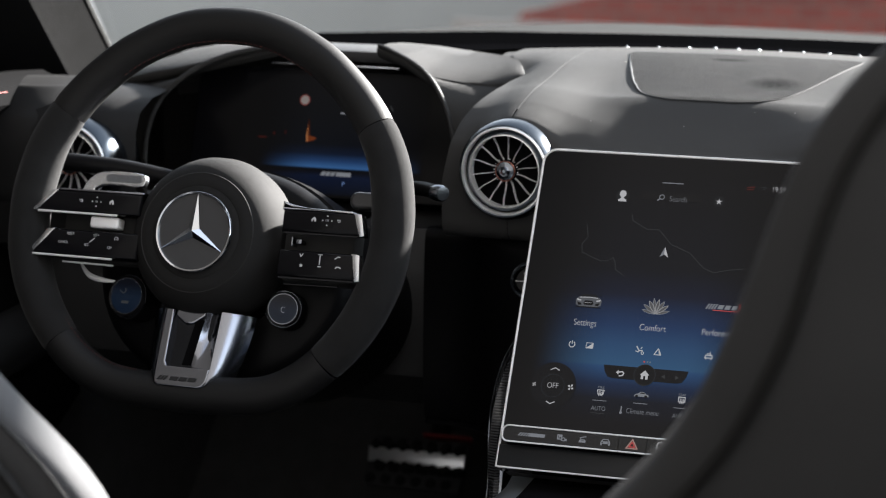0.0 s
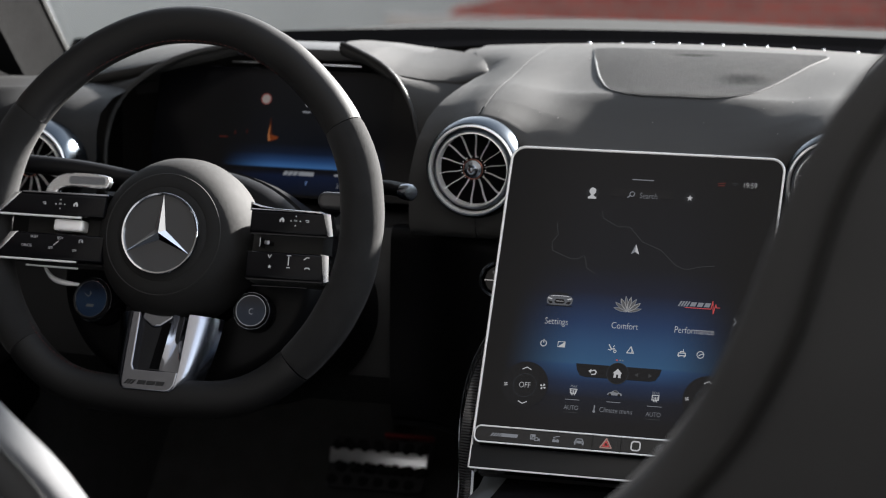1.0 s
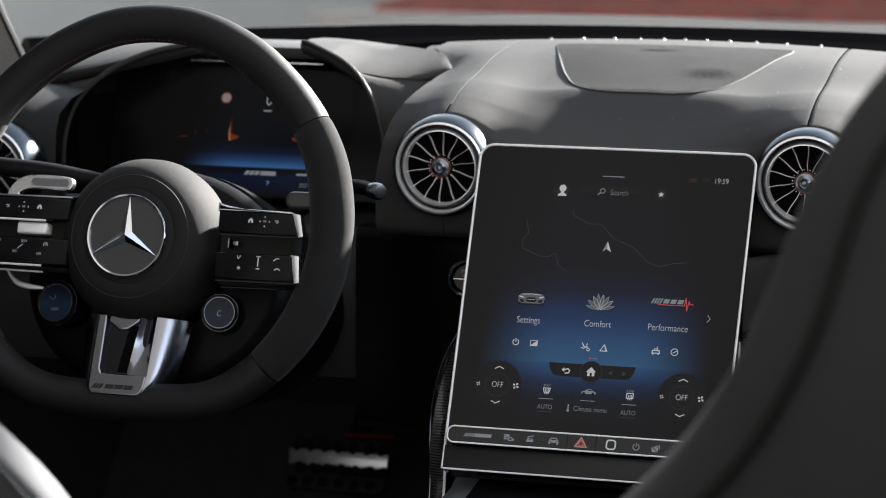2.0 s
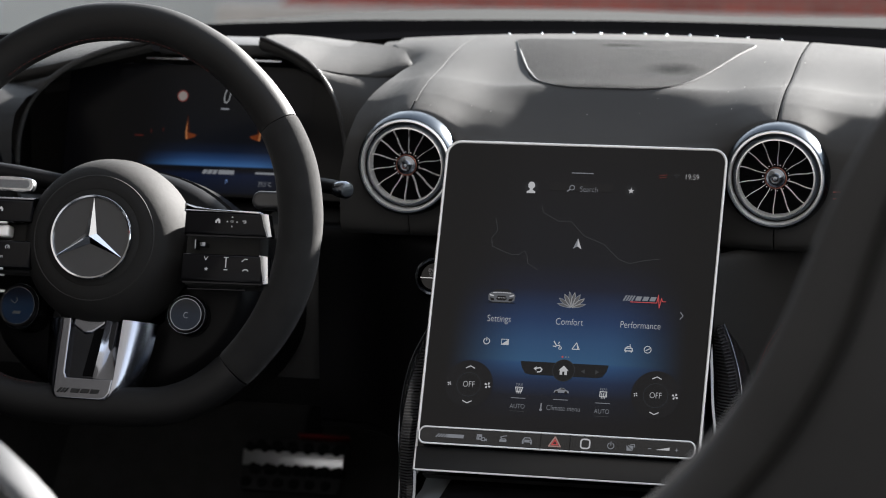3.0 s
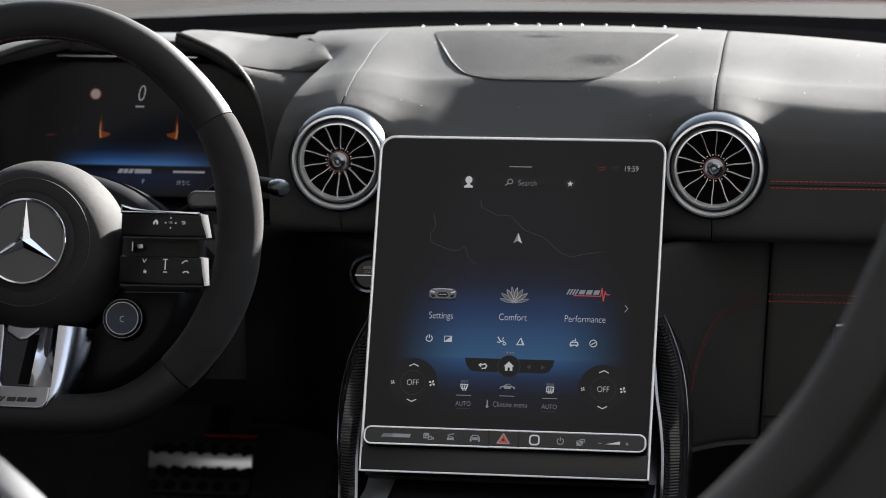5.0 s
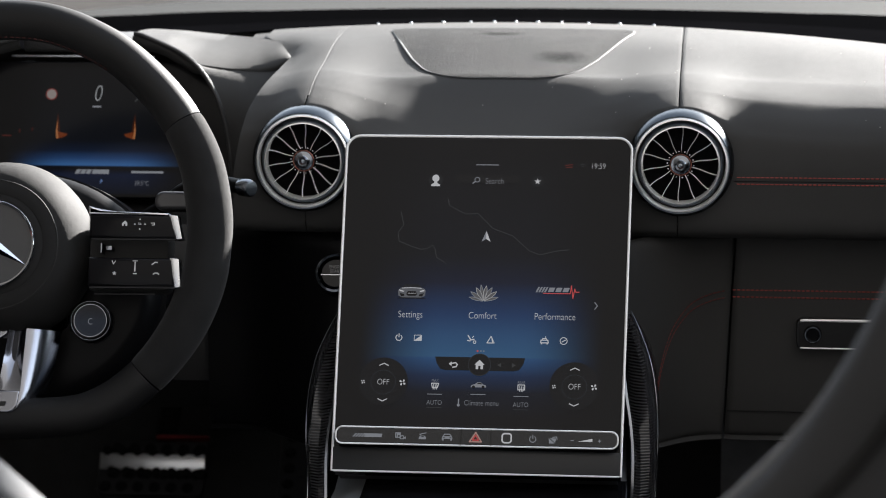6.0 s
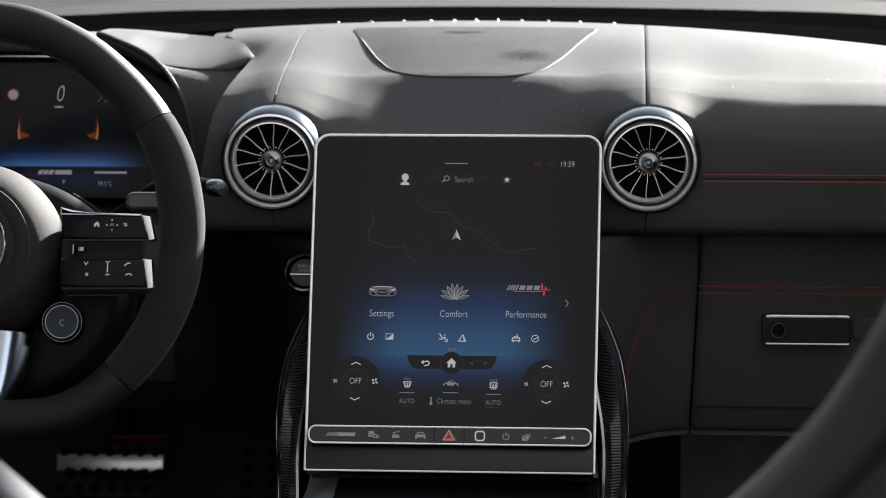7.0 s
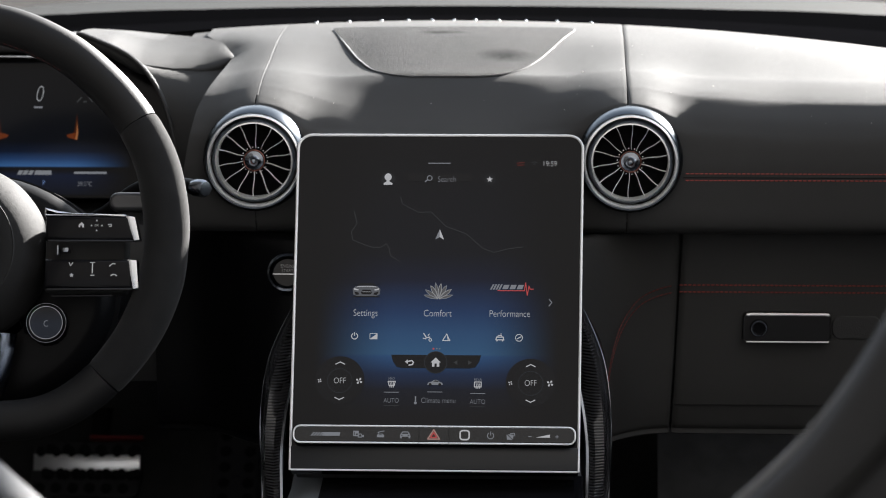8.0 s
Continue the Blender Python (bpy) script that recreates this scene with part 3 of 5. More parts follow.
part("piping", tube([p + Vector((-0.0004, 0, -0.0002)) for p in line], 0.0012, 12, flat=0.2), LEATHER, dashboard, "raised leather seam")
line = [Vector((0.159, q.y, q.z)) for q in dash_profile(0.159) if q.z > 0.12 and q.y < 0.400]
part("seam", tube([p + Vector((0.0002, 0.0006, -0.0012)) for p in line], 0.0007, 8), FRIT, dashboard, "dark stitched seam")
rows = [[(x, y + 0.02 * ease(-0.575, -0.548, x), z) for x in np.linspace(-0.76, -0.545, 14)] for y, z in ((0.26, 0.203), (0.20, 0.201), (0.150, 0.195), (0.122, 0.183), (0.113, 0.165), (0.111, 0.13), (0.113, 0.09), (0.125, 0.05), (0.17, 0.03))]
# darker leather copy again, shade put into the colour
part("outer_fascia", loft(rows), LEATHER_DARK, dashboard, "leather fascia round the driver's outer vent")
part("core", box(-0.205, 0.145, 0.095, 0.75, 0.30, 0.183, 0.004), RUBBER, dashboard)

# loudspeaker grille in the top of the dashboard
def grille_row(y, grow=0.0):
    w = float(np.interp(y, (0.188, 0.191, 0.196, 0.205, 0.215, 0.24, 0.27, 0.31, 0.335, 0.343, 0.347), (0.030, 0.047, 0.056, 0.065, 0.0715, 0.083, 0.0935, 0.106, 0.1130, 0.1125, 0.102)))
    return w + grow


ys = [0.188, 0.189, 0.191, 0.1935, 0.196, 0.200, 0.205, 0.210, 0.215, 0.221, 0.228, 0.24, 0.26, 0.28, 0.30, 0.32, 0.335, 0.340, 0.343, 0.3455, 0.347]
rows = [[(s * grille_row(y), y, dash_z(s * grille_row(y), y) + 0.0010) for s in np.linspace(-1, 1, 17)] for y in ys]
part("speaker_grille", loft(rows), GRILLE, dashboard, "fine dusty grey loudspeaker cloth")
edge = [Vector((grille_row(y), y, dash_z(grille_row(y), y) + 0.0008)) for y in ys]
edge = edge + [Vector((-p.x, p.y, p.z)) for p in reversed(edge)]
part("grille_piping", tube([p + Vector((0, 0, -0.0005)) for p in edge], 0.0010, 10, closed=True, flat=0.3), PIPING, dashboard, "raised leather edge")
# bright beads along the demister slot
for x in (-0.136, -0.104, -0.073, -0.047, -0.024, -0.003, 0.018, 0.041, 0.067, 0.097, 0.130):
    bm = bmesh.new()
    bmesh.ops.create_uvsphere(bm, u_segments=10, v_segments=6, radius=0.0017)
    part("bead", moved(bm, Matrix.Translation((x, 0.4125 - 0.35 * x * x, 0.2462 - 0.12 * x * x))), SATIN, dashboard)

# a few grains of dust on the leather
random.seed(5)
specks = []
for k in range(46):
    x = random.uniform(-0.15, 0.60)
    q = random.choice([p for p in dash_profile(x) if 0.1165 < p.y < 0.30 and p.z > 0.18])
    bm = bmesh.new()
    bmesh.ops.create_icosphere(bm, subdivisions=1, radius=random.uniform(0.00018, 0.00042))
    specks.append(moved(bm, Matrix.Translation((x, q.y, q.z + 0.0002))))
part("dust", merged(*specks), material("pale dust", (0.45, 0.44, 0.42), 0.9), dashboard, "grains of pale dust")["kind"] = "stuff"

# stitched line of the passenger fascia
part("fascia_groove", tube([(x, 0.1069, 0.1395) for x in np.linspace(0.207, 0.755, 24)], 0.0011, 6), GROOVE, dashboard)
for z in (0.1424, 0.1366):
    stitches("stitching", [(x, 0.1064, z) for x in np.linspace(0.209, 0.75, 40)], dashboard, r=0.00036)

# lower dashboard and glovebox
lower = thing("lower_dashboard", "black leather lower dashboard panels with red stitching", "dashboard")
prof = [(0.185, 0.087), (0.166, 0.084), (0.1625, 0.06), (0.162, 0.0), (0.164, -0.06), (0.168, -0.088), (0.173, -0.098), (0.19, -0.104), (0.40, -0.108)]
line = smooth_line([(0, y, z) for y, z in prof], 4)
glovebox = thing("glovebox", "black leather glovebox door with a lockable handle", "glovebox")
rows = [[(x, q.y + 0.004 * max(0, 1 - min(x - 0.2035, 0.76 - x) / 0.004), q.z) for q in line] for x in (0.2035, 0.2045, 0.206, 0.21, 0.3, 0.4, 0.5, 0.6, 0.7, 0.755, 0.76)]
rows = [[(x + 0.0045 + 0.045 * (z - 0.035), y, z) for x, y, z in row] for row in rows]
part("door", loft(rows), LEATHER, glovebox)
part("fold", tube([(x, 0.1640, -0.074) for x in np.linspace(0.204, 0.75, 12)], 0.0006, 6), LEATHER_DARK, glovebox, "folded leather edge")
side_line = lambda x: 0.162 - 0.075 * max(0.0, (0.2015 - x) / 0.08) ** 2
rows = [[(x, q.y - (0.162 - side_line(x)) + 0.004 * max(0, 1 - (0.2015 - x) / 0.003), q.z) for q in line] for x in (0.115, 0.125, 0.135, 0.145, 0.155, 0.165, 0.175, 0.185, 0.195, 0.199, 0.2005, 0.2015)]
rows = [[(x + (0.0045 + 0.045 * (z - 0.035)) * ease(0.115, 0.2015, x), y, z) for x, y, z in row] for row in rows]
part("console_side", loft(rows), LEATHER, lower)
for dz in (0.0, -0.0062):
    stitches("stitching", [(x, 0.1612, 0.0350 + dz) for x in np.linspace(0.207, 0.75, 30)], glovebox, mat=THREAD_DIM)
    curve = smooth_line([(0.2005, 0.161, 0.0345 + dz), (0.185, 0.156, 0.031 + dz), (0.170, 0.147, 0.0235 + dz), (0.156, 0.130, 0.006 + dz), (0.147, 0.115, -0.021 + dz), (0.143, 0.105, -0.05 + dz)], 6)
    stitches("stitching", [p + Vector((0, -0.0015, 0)) for p in curve], lower, r=0.00030, mat=THREAD_DARK)
# handle
handle = part("handle", slab(rounded(0.263, -0.0145, 0.3405, 0.0115, 0.005), 0, 0.010, 0.002), material("dark lacquered handle", (0.010, 0.010, 0.011), 0.38, spec=0.3), glovebox, "gloss black handle with bright edges",
              m=Matrix.Translation((0, 0.1625, 0)) @ pose(0, 0, 0, 90))
for z, r in ((0.0108, 0.0013), (-0.0140, 0.0007)):
    part("bright_edge", tube([(0.2665, 0.1530, z - 0.0006 * (z > 0)), (0.270, 0.1524, z), (0.335, 0.1524, z), (0.3385, 0.1530, z - 0.0006 * (z > 0))], r, 6), SILVER, glovebox, "thin bright edge")
part("lock", moved(lathe([(0.0, 0.0008), (0.0050, 0.0010), (0.0060, 0.0030), (0.0070, 0.0030), (0.0078, 0.0010), (0.0080, 0.0)], 28), Matrix.Translation((0.277, 0.1525, -0.0015)) @ pose(0, 0, 0, 90)), GLOSS, glovebox, "round black lock")
part("lock_ring", moved(lathe([(0.0056, 0.0028), (0.0062, 0.0036), (0.0069, 0.0036), (0.0073, 0.0026)], 28), Matrix.Translation((0.277, 0.1525, -0.0015)) @ pose(0, 0, 0, 90)), DARK_CHROME, glovebox, "thin metal ring")
part("finger_recess", slab(rounded(0.342, -0.013, 0.385, 0.008, 0.008), 0, 0.002, 0.0015), PLASTIC, glovebox, m=Matrix.Translation((0, 0.1625, 0)) @ pose(0, 0, 0, 90))
# driver's side lower panels
rows = [[(x, q.y - 0.068 * math.exp(-((x + 0.10) / 0.09) ** 4), q.z) for q in line] for x in np.linspace(-0.26, -0.115, 16)]
part("ignition_panel", loft(rows), COLUMN_BLACK, lower)
rows = [[(x, y, z) for x in np.linspace(-0.76, -0.255, 12)] for y, z in ((0.26, 0.09), (0.20, 0.08), (0.17, 0.04), (0.165, 0.0), (0.18, -0.06), (0.24, -0.10), (0.40, -0.11))]
part("knee_panel", loft(rows), PLASTIC, lower)

lever = part("release_lever", slab(rounded(-0.009, -0.0035, 0.009, 0.0035, 0.002), -0.006, 0, 0.0015), SATIN, lower, "small satin metal lever", m=frame_of((-0.508, 0.080, -0.037), (1, 0.1, 0.12), (0, 0.6, 1)))
part("lever_stem", tube([(-0.508, 0.083, -0.037), (-0.512, 0.12, -0.045), (-0.52, 0.20, -0.05)], 0.005, 10), PLASTIC, lower)

# start button
starter = thing("start_button", "round engine start button in a dark chrome ring", "button", m=frame_of((-0.132, 0.086, 0.058), (1, 0, 0), (0, 0.5, 1)))
part("ring", lathe([(0.0135, -0.02), (0.0175, -0.012), (0.0172, 0.003), (0.0155, 0.004), (0.0140, 0.002), (0.0135, -0.004)], 36), DARK_CHROME, starter, "dark chrome ring")
part("cap", lathe([(0.0, 0.001), (0.012, 0.001), (0.0136, -0.001), (0.0136, -0.012)], 36), GLOSS, starter)
words("ENGINE", 0, 0.0055, 0.0042, PRINT, starter, 0.0012)
words("START", 0, 0.0015, 0.0042, PRINT, starter, 0.0012)
part("split", bars(stroke([(-0.0125, -0.0015), (0.0125, -0.0015)], 0.0006), 0.001), CHROME, starter)


# ---- turbine vents ----
def turbine_vent(at, name_group="turbine vents in the dashboard"):
    vent = thing("air_vent", "round turbine air vent with chrome rings and curved blades", "air vent", m=frame_of(at, (1, 0, 0), (0, 0.0, 1)), group=name_group)
    part("housing", lathe([(0.0385, -0.050), (0.0405, -0.002), (0.0395, 0.0), (0.0415, 0.0005), (0.0442, -0.004), (0.0458, -0.018), (0.0468, -0.034), (0.0475, -0.060)], 64), HOUSING, vent, "dark metallic housing")
    part("outer_ring", lathe([(0.0376, -0.006), (0.0378, 0.0005), (0.0386, 0.0028), (0.0398, 0.0026), (0.0408, 0.0004), (0.0405, -0.004)], 64), VENT_RING, vent, "chrome ring")
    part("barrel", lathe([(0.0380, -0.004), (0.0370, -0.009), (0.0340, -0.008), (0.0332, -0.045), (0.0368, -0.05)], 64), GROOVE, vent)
    part("bevel", lathe([(0.0336, -0.001), (0.0342, 0.0000), (0.0362, -0.0026), (0.0367, -0.0050), (0.0366, -0.009)], 64), BEVEL, vent, "blue-grey satin bevel")
    part("inner_ring", lathe([(0.0314, -0.008), (0.0316, -0.001), (0.0323, 0.0016), (0.0333, 0.0014), (0.0339, -0.0004), (0.0338, -0.008)], 64), VENT_RING, vent, "chrome ring")
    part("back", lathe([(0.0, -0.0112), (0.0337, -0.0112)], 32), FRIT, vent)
    blade = None
    for k in range(14):
        turn = Matrix.Rotation(math.tau * (k + 0.3) / 14, 4, "Z")
        if blade is None:
            rows = []
            for j in range(8):
                s = j / 7
                r = 0.0098 + 0.0220 * s
                off = 0.0004 * math.sin(math.tau * s) + 0.0012 * s
                top = -0.0075 + 0.0045 * s
                for_side = []
                for w, d in ((0.00014, 0.0), (0.00025, -0.0003), (0.0003, -0.0042), (-0.0001, -0.0044), (-0.00022, -0.0004), (-0.00014, 0.0)):
                    for_side.append((r, off + w, top + d))
                rows.append(for_side)
            first = part("blade", loft(rows, ring=True), BLADE, vent, m=turn)
            blade = first.data
        else:
            ob = new("blade", blade)
            ob.parent, ob.matrix_basis = vent, turn
    part("hub", lathe([(0.0, 0.0035), (0.0018, 0.003), (0.0038, -0.0005), (0.0062, -0.0018), (0.0080, -0.0022), (0.0086, -0.004), (0.0086, -0.02)], 36), DARK_CHROME, vent)
    part("hub_ring", lathe([(0.0084, -0.0024), (0.0088, -0.0017), (0.0094, -0.0024), (0.0092, -0.004)], 36), material("copper ring", (0.45, 0.18, 0.13), 0.35, 0.9), vent, "coppery ring")
    dots = []
    for k in range(14):
        a = math.tau * (k + 0.8) / 14
        dots.append(lathe([(0, 0.0009), (0.0006, 0.0006), (0.0007, 0)], 8))
        moved(dots[-1], Matrix.Translation((0.0112 * math.cos(a), 0.0112 * math.sin(a), -0.0045)))
    ob = part("rivets", merged(*dots), SATIN, vent)
    ob["kind"] = "stuff"
    return vent


first_vent = turbine_vent((-0.1605, 0.094, 0.154))
for x, z in ((0.1615, 0.154), (-0.598, 0.134)):
    copy_thing(first_vent, frame_of((x, 0.094, z), (1, 0, 0), (0, 0, 1)))


# ---- instrument binnacle ----
binnacle = thing("instrument_binnacle", "arched black leather hood over the driver's instruments", "instrument hood")


def hood_lobe(side, arch, rim, xs, front, back):
    """A padded hood: a visor on top and the wall that runs from the lip of the arch out to its rim."""
    rows = []
    end = xs[-1] if side > 0 else xs[0]
    for x in np.linspace(xs[0], xs[-1], 33):
        f = Vector((x, *[float(np.interp(x, xs, [p[i] for p in front])) for i in (0, 1)]))
        b = Vector((x, *[float(np.interp(x, xs, [p[i] for p in back])) for i in (0, 1)]))
        g = 0.15 + 0.85 * min(1.0, abs(end - x) / 0.012) ** 0.5
        rows.append([f + Vector((0, 0.010, -0.0105)) * g, f + Vector((0, 0.0030, -0.0070)) * g, f + Vector((0, 0.0004, -0.0025)) * g, f + Vector((0, 0.0008, 0)), f.lerp(b, 0.08) + Vector((0, 0, 0.0016)) * g,
                     f.lerp(b, 0.35) + Vector((0, 0, 0.0028)) * g, f.lerp(b, 0.7) + Vector((0, 0, 0.0018)) * g, b, b + Vector((0, 0.012, -0.008)) * g])
    if side > 0:
        tip = rows[-1]
        rows += [[p + Vector((0.0016, 0, -0.0012)) for p in tip], [p + Vector((0.0030, 0, -0.0045)) for p in tip], [p + Vector((0.0036, 0, -0.014)) for p in tip]]
    part("visor", loft(rows), LEATHER, binnacle, "padded leather visor")
    part("hood_wall", loft([[a.lerp(b, s) + Vector((0, -0.006 * math.sin(math.pi * s), 0)) for s in (0, 0.15, 0.4, 0.65, 0.85, 1)] for a, b in zip(smooth_line(arch, 6), smooth_line(rim, 6))]), LEATHER, binnacle)


right_arch = [(-0.246, 0.20, 0.02), (-0.2425, 0.20, 0.09), (-0.2435, 0.20, 0.135), (-0.249, 0.205, 0.172), (-0.262, 0.21, 0.205), (-0.286, 0.22, 0.230), (-0.325, 0.235, 0.246), (-0.338, 0.24, 0.249)]
right_rim = [(-0.208, 0.17, 0.02), (-0.208, 0.165, 0.09), (-0.207, 0.172, 0.150), (-0.203, 0.205, 0.192), (-0.206, 0.268, 0.2180), (-0.270, 0.240, 0.2150), (-0.325, 0.248, 0.240), (-0.338, 0.252, 0.243)]
hood_lobe(1, right_arch, right_rim, (-0.340, -0.31, -0.281, -0.25, -0.226, -0.211, -0.199), ((0.239, 0.2470), (0.228, 0.2395), (0.220, 0.2240), (0.232, 0.2185), (0.244, 0.2175), (0.253, 0.2195), (0.264, 0.2245)),
          ((0.335, 0.2450), (0.335, 0.2435), (0.327, 0.2415), (0.316, 0.2400), (0.306, 0.2385), (0.292, 0.2355), (0.268, 0.2265)))
left_arch = [(-0.560, 0.20, 0.02), (-0.568, 0.20, 0.10), (-0.566, 0.20, 0.155), (-0.552, 0.205, 0.192), (-0.520, 0.21, 0.220), (-0.485, 0.22, 0.236), (-0.445, 0.232, 0.245)]
left_rim = [(-0.60, 0.20, 0.02), (-0.64, 0.22, 0.10), (-0.648, 0.24, 0.16), (-0.610, 0.240, 0.194), (-0.535, 0.236, 0.2115), (-0.488, 0.232, 0.2305), (-0.445, 0.240, 0.241)]
hood_lobe(-1, left_arch, left_rim, (-0.650, -0.610, -0.575, -0.545, -0.515, -0.48, -0.445), ((0.245, 0.196), (0.235, 0.205), (0.228, 0.214), (0.225, 0.220), (0.226, 0.2275), (0.230, 0.236), (0.235, 0.2445)),
          ((0.30, 0.203), (0.305, 0.217), (0.318, 0.230), (0.325, 0.236), (0.332, 0.2395), (0.332, 0.2430), (0.32, 0.2470)))
part("hood_rim", tube(smooth_line(right_arch, 6), 0.0022, 8), PLASTIC, binnacle)
part("hood_rim", tube(smooth_line(left_arch, 6), 0.0026, 8), LEATHER, binnacle)
part("projector_tray", box(-0.452, 0.275, 0.228, -0.330, 0.36, 0.240, 0.003), PLASTIC, binnacle, "dull tray of the head-up display")
part("tray_edge", box(-0.46, 0.262, 0.2245, -0.325, 0.266, 0.2265, 0.0005), SATIN, binnacle, "thin silver edge")
rows = [[(x, 0.31, z) for x in (-0.60, -0.21)] for z in (-0.02, 0.228)]
part("lining", loft(rows), RUBBER, binnacle)

cluster = thing("instrument_display", "wide driver's display lit blue with orange gauges and a digit", "display", m=frame_of((-0.389, 0.252, 0.165), (1, 0, 0), (0, 0.30, 1)))
part("glass", slab(rounded(-0.150, -0.070, 0.145, 0.058, 0.006), -0.012, 0, 0.002), material("antiglare display glass", (0.004, 0.004, 0.005), 0.2, spec=0.12), cluster)
CLUSTER_GLOW = screen_glow("driver's display picture", [(0.0, (0.0, 0.003, 0.012)), (0.15, (0.004, 0.013, 0.05)), (0.19, (0.001, 0.002, 0.006)), (0.215, (0.002, 0.004, 0.010)), (0.225, (0.07, 0.24, 0.62)), (0.28, (0.026, 0.09, 0.27)), (0.34, (0.005, 0.015, 0.045)), (0.42, (0.002, 0.004, 0.009)), (0.7, (0.004, 0.005, 0.007)), (1.0, (0.006, 0.006, 0.007))],
                           "Y", -0.066, 0.052, 0.36, 0.088, 0.012, 0.08, 0.004)
part("lit_area", slab(rounded(-0.098, -0.066, 0.096, 0.052, 0.006), 0.0001, 0.0006), CLUSTER_GLOW, cluster, "lit display picture")
words("0", 0.0105, 0.027, 0.022, glowing("dim white digit", (0.8, 0.85, 0.9), 0.28), cluster, 0.0012, squeeze=0.72, slim=0.022, slant=0.2)
part("unit", bars([[(0.006, 0.0145), (0.014, 0.0145), (0.014, 0.016), (0.006, 0.016)]], 0.0008), DIM, cluster)
part("warning_sign", merged(slab(circle(-0.033, 0.0265, 0.0050, 24), 0.0006, 0.0011)), glowing("pale sign", (0.9, 0.78, 0.75), 0.2), cluster)
part("sign_ring", bars(stroke(circle(-0.033, 0.0265, 0.0050, 24), 0.0011, True), 0.0012, 0.0002), glowing("red ring", (0.8, 0.2, 0.18), 0.14), cluster)
EMBER = glowing("ember gauge", (1.0, 0.20, 0.04), 0.10)
for s in (-1, 1):
    x = 0.010 + s * 0.0365
    part("gauge", bars([[(x, 0.002), (x + s * 0.0012, -0.0085), (x + s * 0.0004, -0.0150), (x - s * 0.0015, -0.0145), (x - s * 0.0006, -0.009)]], 0.0007), glowing("hot gauge", (1.0, 0.38, 0.14), 0.24), cluster, "orange gauge line")
    part("gauge_fan", bars([[(x - s * 0.0005, -0.0080), (x - s * 0.0100, -0.0105), (x - s * 0.0080, -0.0128), (x - s * 0.0010, -0.0150)]], 0.0006), EMBER, cluster, "orange gauge segment")
    part("gauge_fan", bars([[(x - s * 0.0002, 0.0090), (x + s * 0.0014, -0.005), (x - s * 0.0030, -0.0085)]], 0.0005), glowing("faint gauge", (1.0, 0.18, 0.03), 0.03), cluster, "orange gauge segment")
part("gauge_scale", bars(stroke([(-0.078, -0.0125), (-0.070, -0.0125)], 0.0012) + stroke([(-0.062, -0.0095), (-0.062, -0.0065)], 0.0008) + stroke([(-0.050, -0.008), (-0.050, -0.005)], 0.0008), 0.0006), glowing("dim red scale", (0.7, 0.08, 0.05), 0.06), cluster)
part("range_marks", bars(stroke([(0.046, 0.0205), (0.050, 0.0245)], 0.0012) + stroke([(0.052, 0.0205), (0.0545, 0.0205)], 0.0012) + stroke([(0.057, 0.0245), (0.060, 0.0205)], 0.0012), 0.0006), FAINT, cluster)
part("badge", bars([[(x, -0.0475), (x + 0.004, -0.0475), (x + 0.006, -0.0435), (x + 0.002, -0.0435)] for x in (-0.008, -0.003, 0.002)] + [[(0.008, -0.0475), (0.024, -0.0475), (0.024, -0.0435), (0.009, -0.0435)]], 0.0007), DIM, cluster)
part("level_bar", bars([[(0.045, -0.0465), (0.075, -0.0465), (0.075, -0.0445), (0.045, -0.0445)]], 0.0007), DIM, cluster)
words("39.5°C", 0.055, -0.056, 0.006, DIM, cluster, 0.0008)
words("P", 0.017, -0.055, 0.006, glowing("blue letter", (0.3, 0.5, 1.0), 0.5), cluster, 0.0008)


# ---- centre display ----
RECLINE = radians(27)
SCREEN = frame_of((0, 0, 0), (1, 0, 0), (0, math.sin(RECLINE), math.cos(RECLINE)))
display = thing("centre_display", "tall glossy touchscreen with a silver frame, lit blue menu", "display", m=SCREEN)


def screen_outline(grow=0.0, low=-0.0925):
    r, n, pts = 0.0125 + grow, 8, []
    for cx, a in ((0.1215 - 0.0125, 0), (-(0.1215 - 0.0125), 90)):
        for k in range(n + 1):
            b = radians(a + 90 * k / n)
            pts.append((cx + r * math.cos(b), 0.1992 - 0.0125 + r * math.sin(b)))
    return pts + [(-0.1188 - grow, low), (0.1188 + grow, low)]


part("body", slab(screen_outline(-0.0008), -0.016, -0.0002, 0.001), GLASS_BLACK, display)
edge = [Vector((x, y, 0.0)) for x, y in screen_outline(-0.0006)]
part("frame_rim", tube([edge[-1]] + edge[:-1], 0.0012, 8), SILVER, display, "silver frame")
part("back_shell", slab(screen_outline(-0.004), -0.030, -0.016), PLASTIC, display)
part("lower_edge", tube([Vector((-0.117, -0.0922, 0.0)), Vector((0.117, -0.0922, 0.0))], 0.0009, 8), SILVER, display)
part("lower_panel", slab([(-0.1178, -0.0915), (0.1178, -0.0915), (0.1182, -0.0725), (-0.1182, -0.0725)], -0.0002, 0.0012, 0.0005), material("dark satin panel", (0.011, 0.012, 0.014), 0.32, spec=0.25), display)

